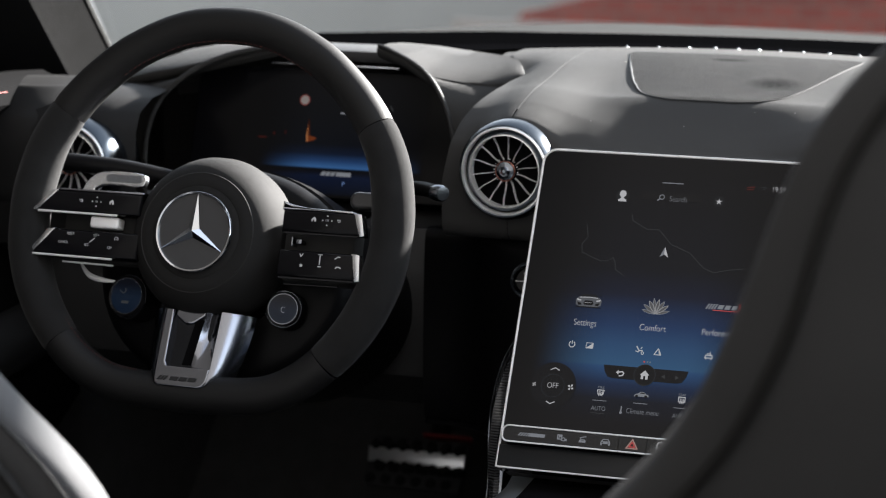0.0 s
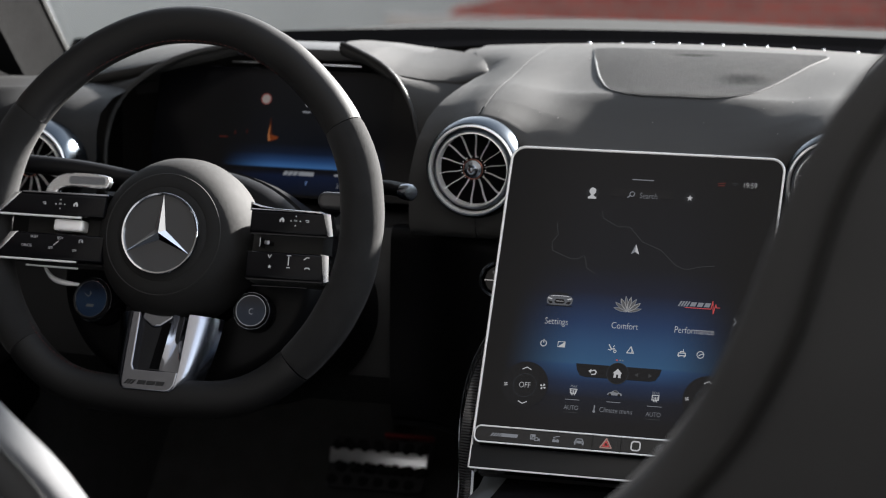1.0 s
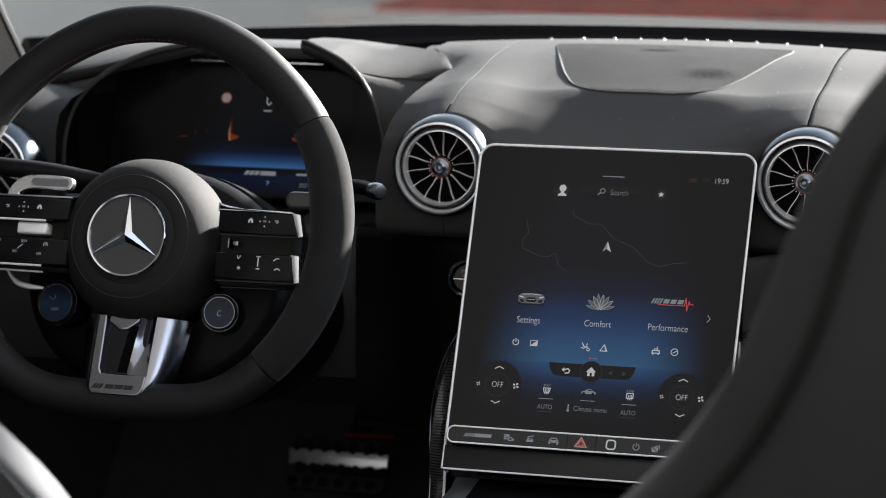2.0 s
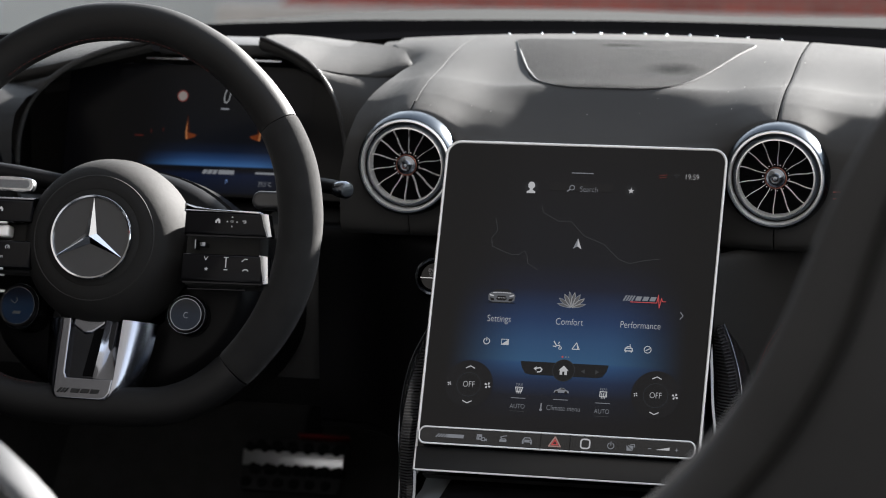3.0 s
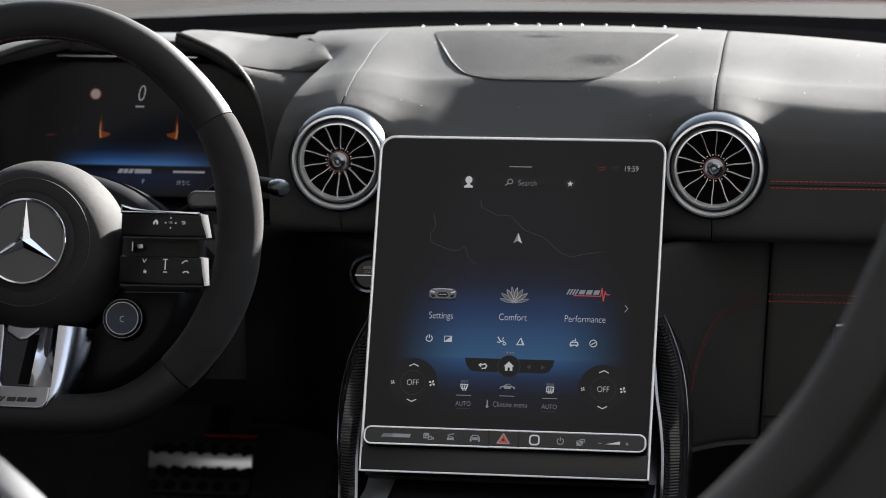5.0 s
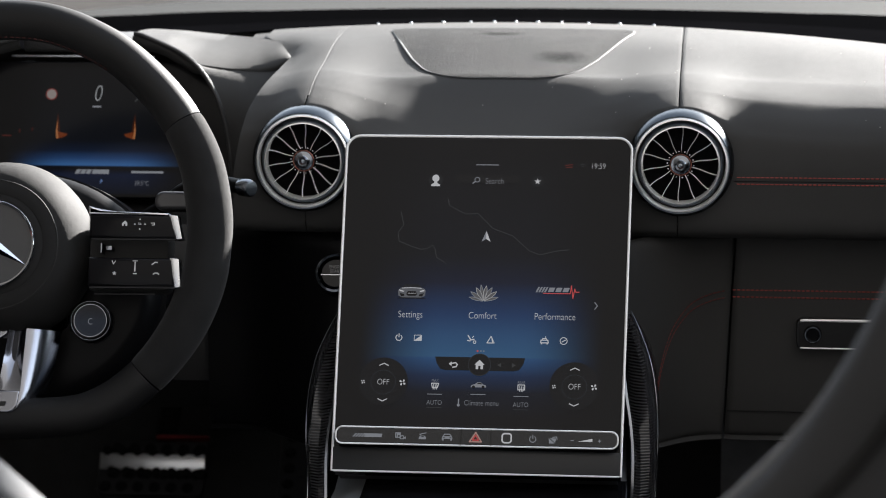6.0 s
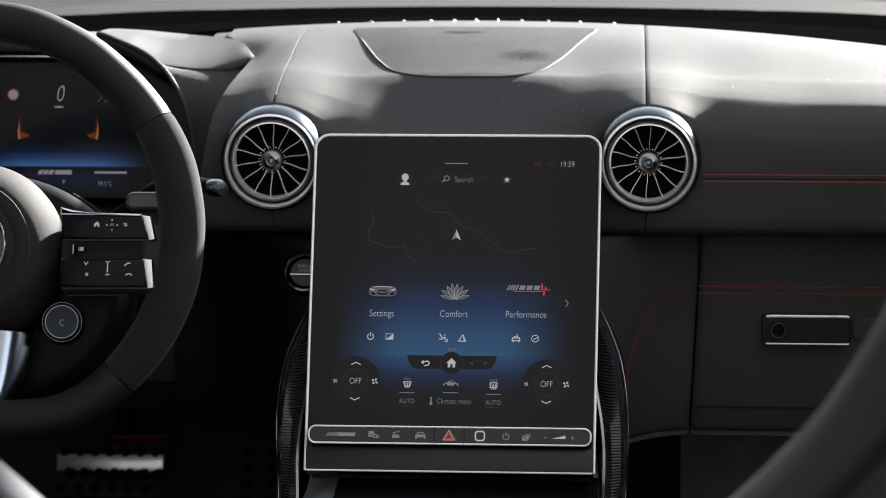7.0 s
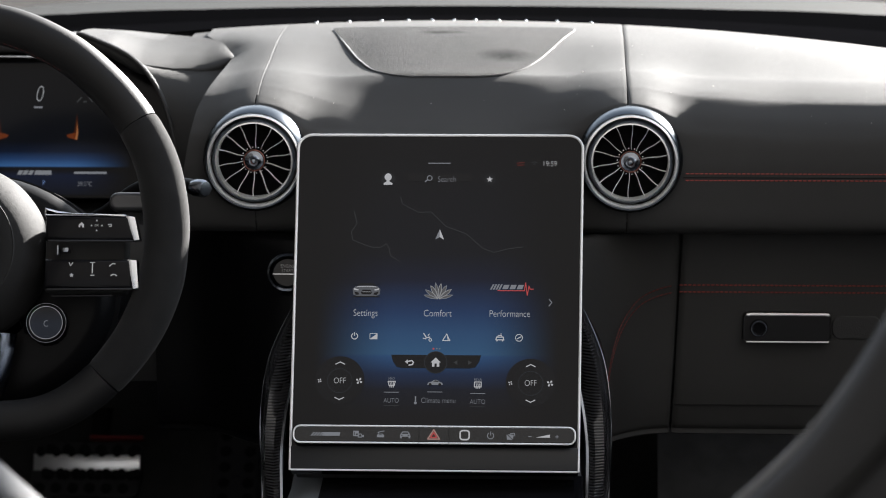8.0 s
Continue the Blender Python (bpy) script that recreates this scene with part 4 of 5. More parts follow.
MENU = screen_glow("menu picture", [(0.0, (0.002, 0.002, 0.003)), (0.09, (0.003, 0.005, 0.012)), (0.15, (0.006, 0.020, 0.062)), (0.214, (0.018, 0.070, 0.185)), (0.222, (0.026, 0.092, 0.200)), (0.30, (0.020, 0.070, 0.170)),
                                    (0.38, (0.010, 0.036, 0.110)), (0.50, (0.004, 0.007, 0.022)), (0.60, (0.0022, 0.003, 0.006)), (1.0, (0.002, 0.002, 0.0025))],
                   "Y", -0.045, 0.185, 0.74, 0.104, shine=0.13, black=0.0025)
part("lit_area", slab(screen_outline(-0.0028, -0.0545), -0.0001, 0.0004), MENU, display, "lit menu picture with a blue glow")

Z = 0.0007
U = 0.000465          # metres on the screen's face per step of its small symbols


def icon(name, quads, mat=WHITE, label="", z=Z):
    return part(name, bars(quads, z, 0.00025), mat, display, label, smooth=False)


def poly(cx, cy, pts, k=1.0):
    return [(cx + x * U * k, cy + y * U * k) for x, y in pts]


def strokes(cx, cy, pts, w, k=1.0, closed=False):
    return stroke(poly(cx, cy, pts, k), w * U, closed)


# top row
icon("drag_handle", strokes(-0.0005, 0.1733, [(-20, 0), (20, 0)], 1.6), DIM)
icon("user_disc", [circle(-0.0437, 0.1590, 13 * U, 28)], glowing("dark disc", (0.3, 0.33, 0.38), 0.03), z=Z - 0.0002)
icon("user_symbol", [poly(-0.0437, 0.1590, [(math.sin(a) * 6.5, 4 + math.cos(a) * 7) for a in np.linspace(0, math.tau, 14)[:-1]]), poly(-0.0437, 0.1590, [(-2.6, -2), (-3, -5), (-8, -8), (-8, -11), (8, -11), (8, -8), (3, -5), (2.6, -2)])])
icon("search_field", [[(-0.0275, 0.1570), (0.0275, 0.1570), (0.0275, 0.1645), (-0.0275, 0.1645)]], glowing("dark field", (0.3, 0.3, 0.33), 0.018), z=Z - 0.0002)
icon("search_symbol", strokes(-0.0085, 0.1600, [(math.sin(a) * 4.5, math.cos(a) * 4.5) for a in np.linspace(0, math.tau, 12)[:-1]], 1.4, closed=True) + strokes(-0.0085, 0.160, [(-3, -3), (-8, -7)], 2), DIM)
words("Search", 0.0062, 0.1588, 0.0072, DIM, display, Z)
icon("star_disc", [circle(0.0424, 0.1590, 11 * U, 24)], glowing("dark disc 2", (0.3, 0.33, 0.38), 0.025), z=Z - 0.0002)
icon("star", [poly(0.0424, 0.1590, [(math.sin(math.tau * k / 10) * (6 if k % 2 == 0 else 2.5), math.cos(math.tau * k / 10) * (6 if k % 2 == 0 else 2.5)) for k in range(10)])])
words("19:59", 0.0930, 0.1730, 0.0070, WHITE, display, Z, slim=0.024)
icon("signal", strokes(0.0800, 0.1730, [(-5, 2), (0, 4), (5, 2)], 1.2) + strokes(0.08, 0.173, [(-2, -1), (0, 0), (2, -1)], 1.2), FAINT)
icon("no_service", strokes(0.0685, 0.1730, [(-7, 1), (7, 3)], 1.6) + strokes(0.0685, 0.173, [(-6, -3), (6, -2)], 1.6), glowing("faint red", (0.8, 0.15, 0.12), 0.10))
# map lines and arrow
def at(px, py):
    return ((px - 771.8) * 0.000466, (640 - py) * 0.000492)


for pts in ([(702, 350), (705, 362), (735, 377), (758, 376), (785, 402), (822, 415), (852, 441), (872, 448), (900, 441), (925, 438)],
            [(618, 375), (624, 398), (614, 412), (617, 427), (640, 436), (656, 441), (668, 440), (678, 433), (683, 441), (686, 455), (705, 466)]):
    icon("map_road", stroke([at(*q) for q in pts], 0.0006), FAINT)
icon("map_arrow", [poly(*at(774, 417), [(0, 11), (8, -9), (0, -4)])], WHITE)
icon("map_arrow_shade", [poly(*at(774, 417), [(0, 11), (0, -4), (-8, -9)])], DIM)

# tile symbols
DARK_UI = glowing("dark interface panel", (0.50, 0.53, 0.62), 0.0080)
cx, cy = at(644.5, 516)
icon("car_symbol_body", [poly(cx, cy, [(-24, -8), (-25, 2), (-20, 7), (-12, 8.5), (12, 8.5), (20, 7), (25, 2), (24, -8), (17, -11), (-17, -11)])], glowing("grey bodywork", (0.7, 0.75, 0.85), 0.11))
icon("car_symbol_roof", [poly(cx, cy, [(-19, 8), (-12, 13.5), (12, 13.5), (19, 8), (12, 9), (-12, 9)])] + [poly(cx, cy, [(s * 19, 10), (s * 24, 11.5), (s * 24, 13), (s * 19, 12.5)]) for s in (-1, 1)], glowing("dark glazing", (0.2, 0.22, 0.25), 0.03))
icon("car_symbol_grille", [poly(cx, cy, [(-10, -5), (-7, 0.5), (7, 0.5), (10, -5), (7, -8), (-7, -8)])] + [poly(cx, cy, [(s * 22, -3), (s * 14, -5), (s * 13, -8.5), (s * 19, -9)]) for s in (-1, 1)], glowing("dark mouth", (0.1, 0.1, 0.12), 0.02), z=Z + 0.0003)
icon("car_symbol_lamps", [poly(cx, cy, [(s * 23, 3.5), (s * 14, 0.8), (s * 15, -0.8), (s * 22, 0.5)]) for s in (-1, 1)] + strokes(cx, cy, [(-17, 6), (0, 7), (17, 6)], 1.0) + strokes(cx, cy, [(-7, -3.5), (7, -3.5)], 0.7), WHITE, z=Z + 0.0004)
icon("car_symbol_shadow", [poly(cx, cy, [(-26, -13), (26, -13), (22, -11), (-22, -11)])], DARK_UI, z=Z - 0.0001)
PETAL = glowing("silver petal", (0.8, 0.8, 0.82), 0.32)
PETAL_FILL = glowing("grey petal", (0.75, 0.76, 0.82), 0.10)
cx, cy = at(774, 528)
for a, r, w, mt in ((-74, 27, 2.6, DIM), (-52, 30, 3.2, DIM), (-28, 30, 3.4, PETAL), (-10, 33, 2.6, DIM), (8, 31, 3.0, PETAL), (28, 31, 3.4, DIM), (50, 30, 3.2, PETAL), (73, 27, 2.6, DIM)):
    s, c = math.sin(radians(a)), math.cos(radians(a))
    pts = [(s * d * r + c * o * w, c * d * r * 0.92 - s * o * w - 3) for d, o in ((0.05, 0.3), (0.5, 1), (0.8, 0.75), (1, 0), (0.8, -0.75), (0.5, -1), (0.05, -0.3))]
    icon("petal", [poly(cx, cy, pts)], PETAL_FILL, "silvery petal", z=Z + 0.0002 * (mt is PETAL))
    icon("petal_edge", stroke(poly(cx, cy, pts), 0.9 * U, True), mt, "bright petal edge", z=Z + 0.0003 + 0.0002 * (mt is PETAL))
cx, cy = at(902, 509)
icon("badge_bars", [poly(cx, cy, [(-36 + 5 * k, -5), (-33 + 5 * k, -5), (-28 + 5 * k, 5), (-31 + 5 * k, 5)]) for k in range(4)] + [poly(cx, cy, [(-14 + 13 * k, -4), (-4 + 13 * k, -4), (-1 + 13 * k, 4), (-11 + 13 * k, 4)]) for k in range(3)], DIM, "plain silver badge bars")
icon("pulse_line", strokes(cx, cy, [(-22, -7), (20, -7), (26, -7), (28, 8), (31, -16), (34, 2), (36, -4), (42, -4)], 1.5), RED_LIT, "red pulse line", z=Z + 0.0003)
for text, px in (("Settings", 644), ("Comfort", 773), ("Performance", 902)):
    words(text, *at(px, 556.5), 0.0083, WHITE, display, Z, squeeze=0.80)
icon("next_arrow", stroke([at(972, 530), at(977, 536), at(972, 542)], 0.0007), DIM)
# small symbols below the tiles
cx, cy = at(625.5, 597)
icon("power_symbol", strokes(cx, cy, [(math.sin(a) * 5.5, math.cos(a) * 5.5) for a in np.linspace(0.6, math.tau - 0.6, 12)], 1.5) + strokes(cx, cy, [(0, 1), (0, 7)], 1.5))
cx, cy = at(659.5, 597)
icon("screen_symbol", [poly(cx, cy, [(-6.5, -5), (6.5, -5), (6.5, 5)])] + strokes(cx, cy, [(-6.5, -5), (6.5, -5), (6.5, 5), (-6.5, 5)], 1.0, closed=True))
cx, cy = at(755, 598)
icon("seat_symbol", strokes(cx, cy, [(-6, 7), (-1, -1), (5, 0)], 2.0) + strokes(cx, cy, [(-7, -2), (-2, -3)], 1.6) + strokes(cx, cy, [(4, 6), (2, 3)], 1.5) + strokes(cx, cy, [(6 + 2.5 * math.sin(a), -5 + 2.5 * math.cos(a)) for a in np.linspace(0, math.tau, 9)[:-1]], 1.3, closed=True))
cx, cy = at(790, 598)
icon("tent_symbol", strokes(cx, cy, [(-7, -6), (0, 6), (6, -6)], 1.5, closed=True) + strokes(cx, cy, [(1, 5), (3, -5)], 1.5))
cx, cy = at(885, 598)
icon("car_symbol_small", strokes(cx, cy, [(-7, -4), (-6, 1), (6, 1), (7, -4)], 1.8, closed=True) + strokes(cx, cy, [(-4, 1), (-3, 4), (3, 4), (4, 1)], 1.3) + strokes(cx, cy, [(-5, -6), (-5, -4)], 2.2) + strokes(cx, cy, [(5, -6), (5, -4)], 2.2) + strokes(cx, cy, [(2, 4), (2, 8)], 1.2))
cx, cy = at(919, 598)
icon("gauge_symbol", strokes(cx, cy, [(math.sin(a) * 6.3, math.cos(a) * 6.3) for a in np.linspace(0, math.tau, 15)[:-1]], 1.3, closed=True) + strokes(cx, cy, [(-3, -2), (0, 0), (4, 2)], 1.4))
icon("page_dot", [circle(*at(767, 618), 1.8 * U, 8)], RED_LIT)
icon("page_dot", [circle(*at(773, 618), 1.3 * U, 8)], DIM)
icon("page_dot", [circle(*at(778, 618), 1.3 * U, 8)], DIM)
# home bar and climate dials
LINE_UI = glowing("interface outline", (0.5, 0.58, 0.7), 0.04)
icon("home_bar", [[at(692, 629), at(695, 640), at(702, 650), at(712, 652), at(832, 652), at(842, 650), at(849, 640), at(852, 629)]], DARK_UI, z=Z - 0.0001)
icon("home_disc", [circle(*at(771.5, 642), 20 * U, 36)], DARK_UI, z=Z + 0.0001)
icon("home_ring", stroke(circle(*at(771.5, 642), 20 * U, 36), 0.0005, True), LINE_UI, z=Z + 0.0003)
icon("home_symbol", [poly(*at(771.5, 642), [(-9, 0), (0, 9), (9, 0), (6.5, 0), (6.5, -8), (2, -8), (2, -2), (-2, -2), (-2, -8), (-6.5, -8), (-6.5, 0)])], WHITE, z=Z + 0.0004)
icon("back_symbol", stroke([at(720, 641), at(729, 639), at(732, 642), at(730, 646), at(724, 647)], 0.0010) + [[at(717, 641), at(722, 637), at(722, 645)]], WHITE, z=Z + 0.0003)
icon("skip_symbols", [[at(803, 642), at(810, 638), at(810, 646)], [at(836, 642), at(829, 638), at(829, 646)]], FAINT, z=Z + 0.0003)
for px, py in ((601.5, 675), (940.5, 677)):
    c = at(px, py)
    icon("dial_disc", [circle(c[0], c[1] + 0.0005, 44 * U, 44)], DARK_UI, z=Z - 0.0001)
    icon("dial_ring", stroke(circle(*c, 22 * U, 36), 0.0004, True), LINE_UI, z=Z + 0.0002)
    words("OFF", c[0], c[1], 0.0072, WHITE, display, Z + 0.0002)
    for s in (-1, 1):
        icon("chevron", strokes(*c, [(-8, s * 32 - s * 1.5), (0, s * 32 + s * 2.5), (8, s * 32 - s * 1.5)], 1.6), WHITE, z=Z + 0.0002)
    for dx, k in ((-36, 0.65), (34.5, 1.0)):
        fan = []
        for a in range(4):
            b = math.tau * (a + 0.35) / 4
            fan.append(poly(c[0] + dx * U, c[1], [(math.sin(b + o) * r, math.cos(b + o) * r) for r, o in ((1, 0), (4.5, 0.45), (6.2, 0.1), (5.5, -0.35), (3, -0.4))], k))
        icon("fan_symbol", fan, WHITE, z=Z + 0.0002)
for px, py, top in ((694, 678, "MAX"), (847, 679, "REAR")):
    c = at(px, py)
    words(top, c[0], c[1] + 0.0037, 0.0033, DIM, display, Z)
    icon("demist_symbol", strokes(*c, [(-6.5, 3), (6.5, 3), (4.5, -5), (-4.5, -5)] if top == "MAX" else [(-6, 4), (6, 4), (6, -5), (-6, -5)], 1.5, closed=True) + [q for dx in (-3, 0, 3) for q in strokes(*c, [(dx, 1), (dx + 0.8, -2), (dx, -8)], 1.2)])
    icon("underline", stroke([at(px - 13, py + 16), at(px + 13, py + 16)], 0.0005), DIM)
    words("AUTO", *at(px, py + 30.5), 0.0056, DIM, display, Z)
    icon("underline", stroke([at(px - 13, py + 39), at(px + 13, py + 39)], 0.0005), FAINT)
c = at(771, 677)
icon("car_side_symbol", [poly(*c, [(-14, -4), (-12, 0), (-6, 2), (-2, 5), (4, 5), (9, 1), (13, 0), (14, -4)])], DIM)
icon("car_side_glass", [poly(*c, [(-3, 2), (0, 4), (5, 3.5), (7, 1.5)])] + [circle(c[0] + s * 8.5 * U, c[1] - 3.5 * U, 2.6 * U, 10) for s in (-1, 1)], DARK_UI, z=Z + 0.0003)
icon("underline", stroke([at(758, 693), at(784, 693)], 0.0005), DIM)
icon("thermometer", strokes(*at(737, 708), [(0, -4), (0, 7)], 2.2) + [circle(*at(737, 712), 2.6 * U, 10)], DIM)
words("Climate menu", *at(777.5, 708), 0.0065, DIM, display, Z, squeeze=0.78)

# button bar below the picture
bar = part("button_bar", slab(rounded(-0.1150, -0.0702, 0.1150, -0.0572, 0.005), -0.0005, 0.0072, 0.0012), material("button bar black", (0.009, 0.010, 0.012), 0.20, spec=0.32), display, "row of gloss black touch buttons")
part("bar_rim", tube([Vector((x, y, 0.0068)) for x, y in rounded(-0.1155, -0.0707, 0.1155, -0.0567, 0.0056, 8)], 0.0008, 8, closed=True), SILVER, bar, "silver rim")


def bar_icon(name, quads, mat=DIM, label=""):
    return part(name, bars(quads, 0.0074, 0.0002), mat, bar, label, smooth=False)


def bat(px, py):
    return ((px - 769.5) * 0.000462, -0.0637 + (771 - py) * 0.00046)


for px in (743, 796):
    bar_icon("button_gap", stroke([bat(px, 757), bat(px, 786)], 0.0006), GROOVE)
bar_icon("badge_bars", [[bat(550 + 5 * k, 774.5), bat(553 + 5 * k, 774.5), bat(558 + 5 * k, 768), bat(555 + 5 * k, 768)] for k in range(4)] + [[bat(570, 774.5), bat(602, 774.5), bat(603, 768), bat(573, 768)]], DIM, "plain badge bars")
bar_icon("camera_symbol", stroke([bat(627, 774), bat(635, 774), bat(635, 766), bat(627, 766)], 0.0009, True) + [[bat(629, 773), bat(631, 773), bat(631, 767), bat(629, 767)], [bat(631, 770), bat(634, 770), bat(634, 767), bat(631, 767)]] + stroke([bat(635, 776.5), bat(636, 772.5), bat(638, 770.5), bat(641, 771.5), bat(641.5, 776.5)], 0.0007, True) + [[bat(642, 775.5), bat(645, 777.5), bat(645, 772), bat(642, 773.5)]])
bar_icon("park_symbol", [[bat(668, 776.5), bat(668.5, 772.5), bat(671, 770), bat(678, 770), bat(681, 772.5), bat(681, 776.5)]] + stroke([bat(670, 768), bat(675, 766), bat(681, 765)], 0.0007) + [[bat(669, 769.5), bat(672, 769.2), bat(670.5, 766.2)]])
bar_icon("park_symbol_window", [[bat(671.5, 772.5), bat(673, 771), bat(677, 771), bat(678.5, 772.5)]], GROOVE)
bar_icon("car_symbol", stroke([bat(711, 770.5), bat(714, 766.5), bat(723, 766.5), bat(726, 770.5)], 0.0008) + [[bat(709, 775), bat(709.5, 771.5), bat(711, 770), bat(726, 770), bat(727.5, 771.5), bat(728, 775)], [bat(709.5, 778), bat(712.5, 778), bat(712.5, 775), bat(709.5, 775)], [bat(724.5, 778), bat(727.5, 778), bat(727.5, 775), bat(724.5, 775)]])
bar_icon("car_symbol_lamps", [[bat(711, 773.5), bat(714.5, 773.5), bat(714, 772), bat(711, 772)], [bat(722.5, 773.5), bat(726, 773.5), bat(726, 772), bat(723, 772)]], GROOVE)
bar_icon("hazard_symbol", stroke([bat(758.5, 779), bat(769, 762), bat(779.5, 779)], 0.0011, True), glowing("pale red triangle", (0.9, 0.55, 0.5), 0.3), "red and white triangle")
bar_icon("hazard_core", stroke([bat(763.5, 776), bat(769, 767), bat(774.5, 776)], 0.0009, True), RED_LIT)
bar_icon("park_assist_symbol", stroke([(x, y) for x, y in rounded(*bat(816, 779.5), *bat(832, 763), 0.0022, 4)], 0.0012, True), WHITE)
cx, cy = bat(870, 772)
bar_icon("power_symbol", [[(cx + x, cy + y) for x, y in q] for q in stroke([(math.sin(a) * 0.0026, math.cos(a) * 0.0026) for a in np.linspace(0.6, math.tau - 0.6, 12)], 0.0007) + stroke([(0, 0.0005), (0, 0.0034)], 0.0007)])
bar_icon("mute_symbol", [[bat(899, 779), bat(909, 779), bat(898, 769.5)], [bat(909.5, 778), bat(911, 770), bat(900, 769)]] + stroke([bat(905, 768), bat(912, 767), bat(913, 772)], 0.0007))
bar_icon("volume_wedge", [[bat(950, 774.5), bat(975, 774.5), bat(975, 769)]], WHITE)
bar_icon("minus", stroke([bat(937, 773), bat(942, 773)], 0.0006))
bar_icon("plus", stroke([bat(985, 773), bat(990, 773)], 0.0006) + stroke([bat(987.5, 770.5), bat(987.5, 775.5)], 0.0006))

# ---- centre console ----
console = thing("centre_console", "centre console with a gloss black top and carbon flanks", "console")
rows = []
for y, z, w in ((0.16, -0.02, 0.112), (0.08, -0.06, 0.118), (0.0, -0.098, 0.122), (-0.052, -0.104, 0.124), (-0.10, -0.107, 0.126), (-0.3, -0.125, 0.130), (-0.7, -0.14, 0.13)):
    rows.append([(x * w, y, z - 0.012 * max(0, abs(x) - 0.85) / 0.15) for x in np.linspace(-1, 1, 15)])
# gloss plate's sky reflection is put into a grey base colour
part("top_plate", loft(rows), material("console plate greyed as reflection", (0.10, 0.108, 0.118), 0.34), console, "console plate with sky reflection put in as grey")
def plate_z(y):
    return float(np.interp(y, (-0.30, -0.10, -0.052, 0.0), (-0.125, -0.107, -0.104, -0.098)))


front = smooth_line([(-0.094, -0.080, 0), (-0.088, -0.093, 0), (-0.070, -0.100, 0), (-0.02, -0.105, 0), (0.06, -0.113, 0), (0.122, -0.124, 0)], 5)
rows = [[(p.x, p.y + (0.0 - p.y) * k / 5, plate_z(p.y + (0.0 - p.y) * k / 5) + 0.0012) for k in range(6)] for p in front]
part("tray", loft(rows), GLOSS, console, "gloss black tray below the display")
part("tray_lip", tube([(p.x, p.y - 0.001, plate_z(p.y) + 0.0014) for p in front], 0.0009, 8), CHROME, console, "thin chrome lip")
for s in (-1, 1):
    outer = smooth_line([(s * 0.119, 0.045, 0.046), (s * 0.130, 0.030, 0.026), (s * 0.1395, 0.012, 0.002), (s * 0.1445, 0.0, -0.03), (s * 0.1455, -0.006, -0.066), (s * 0.1435, -0.014, -0.115), (s * 0.140, -0.06, -0.17)], 6)
    inner = smooth_line([(s * 0.112, 0.045, 0.030), (s * 0.116, 0.030, 0.006), (s * 0.120, 0.010, -0.02), (s * 0.1245, -0.004, -0.045), (s * 0.127, -0.014, -0.076), (s * 0.126, -0.028, -0.115), (s * 0.122, -0.075, -0.165)], 6)
    outer, inner = ([p + Vector((-0.006 if s < 0 else 0.0, 0.035, -0.014)) for p in q] for q in (outer, inner))
    rows = [[a + Vector((0, 0.10, 0.0)), a + Vector((0, 0.01, 0)), a.lerp(b, 0.3) + Vector((0, -0.006, 0)), a.lerp(b, 0.7) + Vector((0, -0.006, 0)), b, b + Vector((0, 0.09, 0))] for a, b in zip(outer, inner)]
    part("carbon_flank", loft(rows), CARBON, console, "ribbed carbon-fibre flank")
    part("flank_edge", tube([p + Vector((s * 0.0006, 0.009, 0)) for p in outer], 0.0005, 6), DARK_CHROME, console, "thin chrome line")
    part("inner_edge", tube([p + Vector((s * -0.001, -0.001, 0)) for p in inner], 0.0022, 6), DARK_CHROME, console, "dark chrome line")
part("tunnel", box(-0.135, -0.9, -0.46, 0.135, 0.10, -0.15, 0.02), LEATHER, console)

# ---- steering wheel ----
RAKE = radians(17)
WHEEL = frame_of((-0.3886, -0.0717, 0.1073), (1, 0, 0), (0, math.sin(RAKE), math.cos(RAKE)))
wheel = thing("steering_wheel", "flat-bottomed steering wheel in black leather and suede with satin spokes", "steering wheel", m=WHEEL)


HALF_RIM = [(0.031, 0.1865), (0.083, 0.166), (0.1195, 0.1375), (0.1445, 0.1085), (0.1620, 0.0770), (0.1705, 0.0450), (0.1735, 0.012), (0.1685, -0.028), (0.1495, -0.072), (0.1165, -0.111), (0.077, -0.1335), (0.025, -0.139)]
RIM = smooth_line([(x, y, 0) for x, y in HALF_RIM] + [(-x, y, 0) for x, y in reversed(HALF_RIM)], 8, closed=True)
RIM_TURN = [math.atan2(p.y, p.x) % math.tau for p in RIM]


def rim_point(a):
    """The middle line of the rim at angle a, anticlockwise from three o'clock; the bottom is flattened."""
    a %= math.tau
    order = sorted(range(len(RIM)), key=lambda k: RIM_TURN[k])
    turn = [RIM_TURN[order[-1]] - math.tau] + [RIM_TURN[k] for k in order] + [RIM_TURN[order[0]] + math.tau]
    pts = [RIM[order[-1]]] + [RIM[k] for k in order] + [RIM[order[0]]]
    return Vector((float(np.interp(a, turn, [p.x for p in pts])), float(np.interp(a, turn, [p.y for p in pts])), -0.024))


def rim_piece(name, a0, a1, mat, label, thick=0.0165, steps=60):
    path = [rim_point(radians(a0 + (a1 - a0) * k / steps)) for k in range(steps + 1)]
    def radius(s):
        a = math.degrees(math.atan2(math.sin(radians(a0 + (a1 - a0) * s)), math.cos(radians(a0 + (a1 - a0) * s))))
        side = min(abs(abs(a) - 12), abs(180 - abs(a) - 12))
        return thick + 0.0022 * math.exp(-(side / 22) ** 2) - 0.0005 * max(0, 1 - min(s, 1 - s) / 0.012)
    return part(name, tube(path, radius, 24, up=(0, 0, 1)), mat, wheel, label)


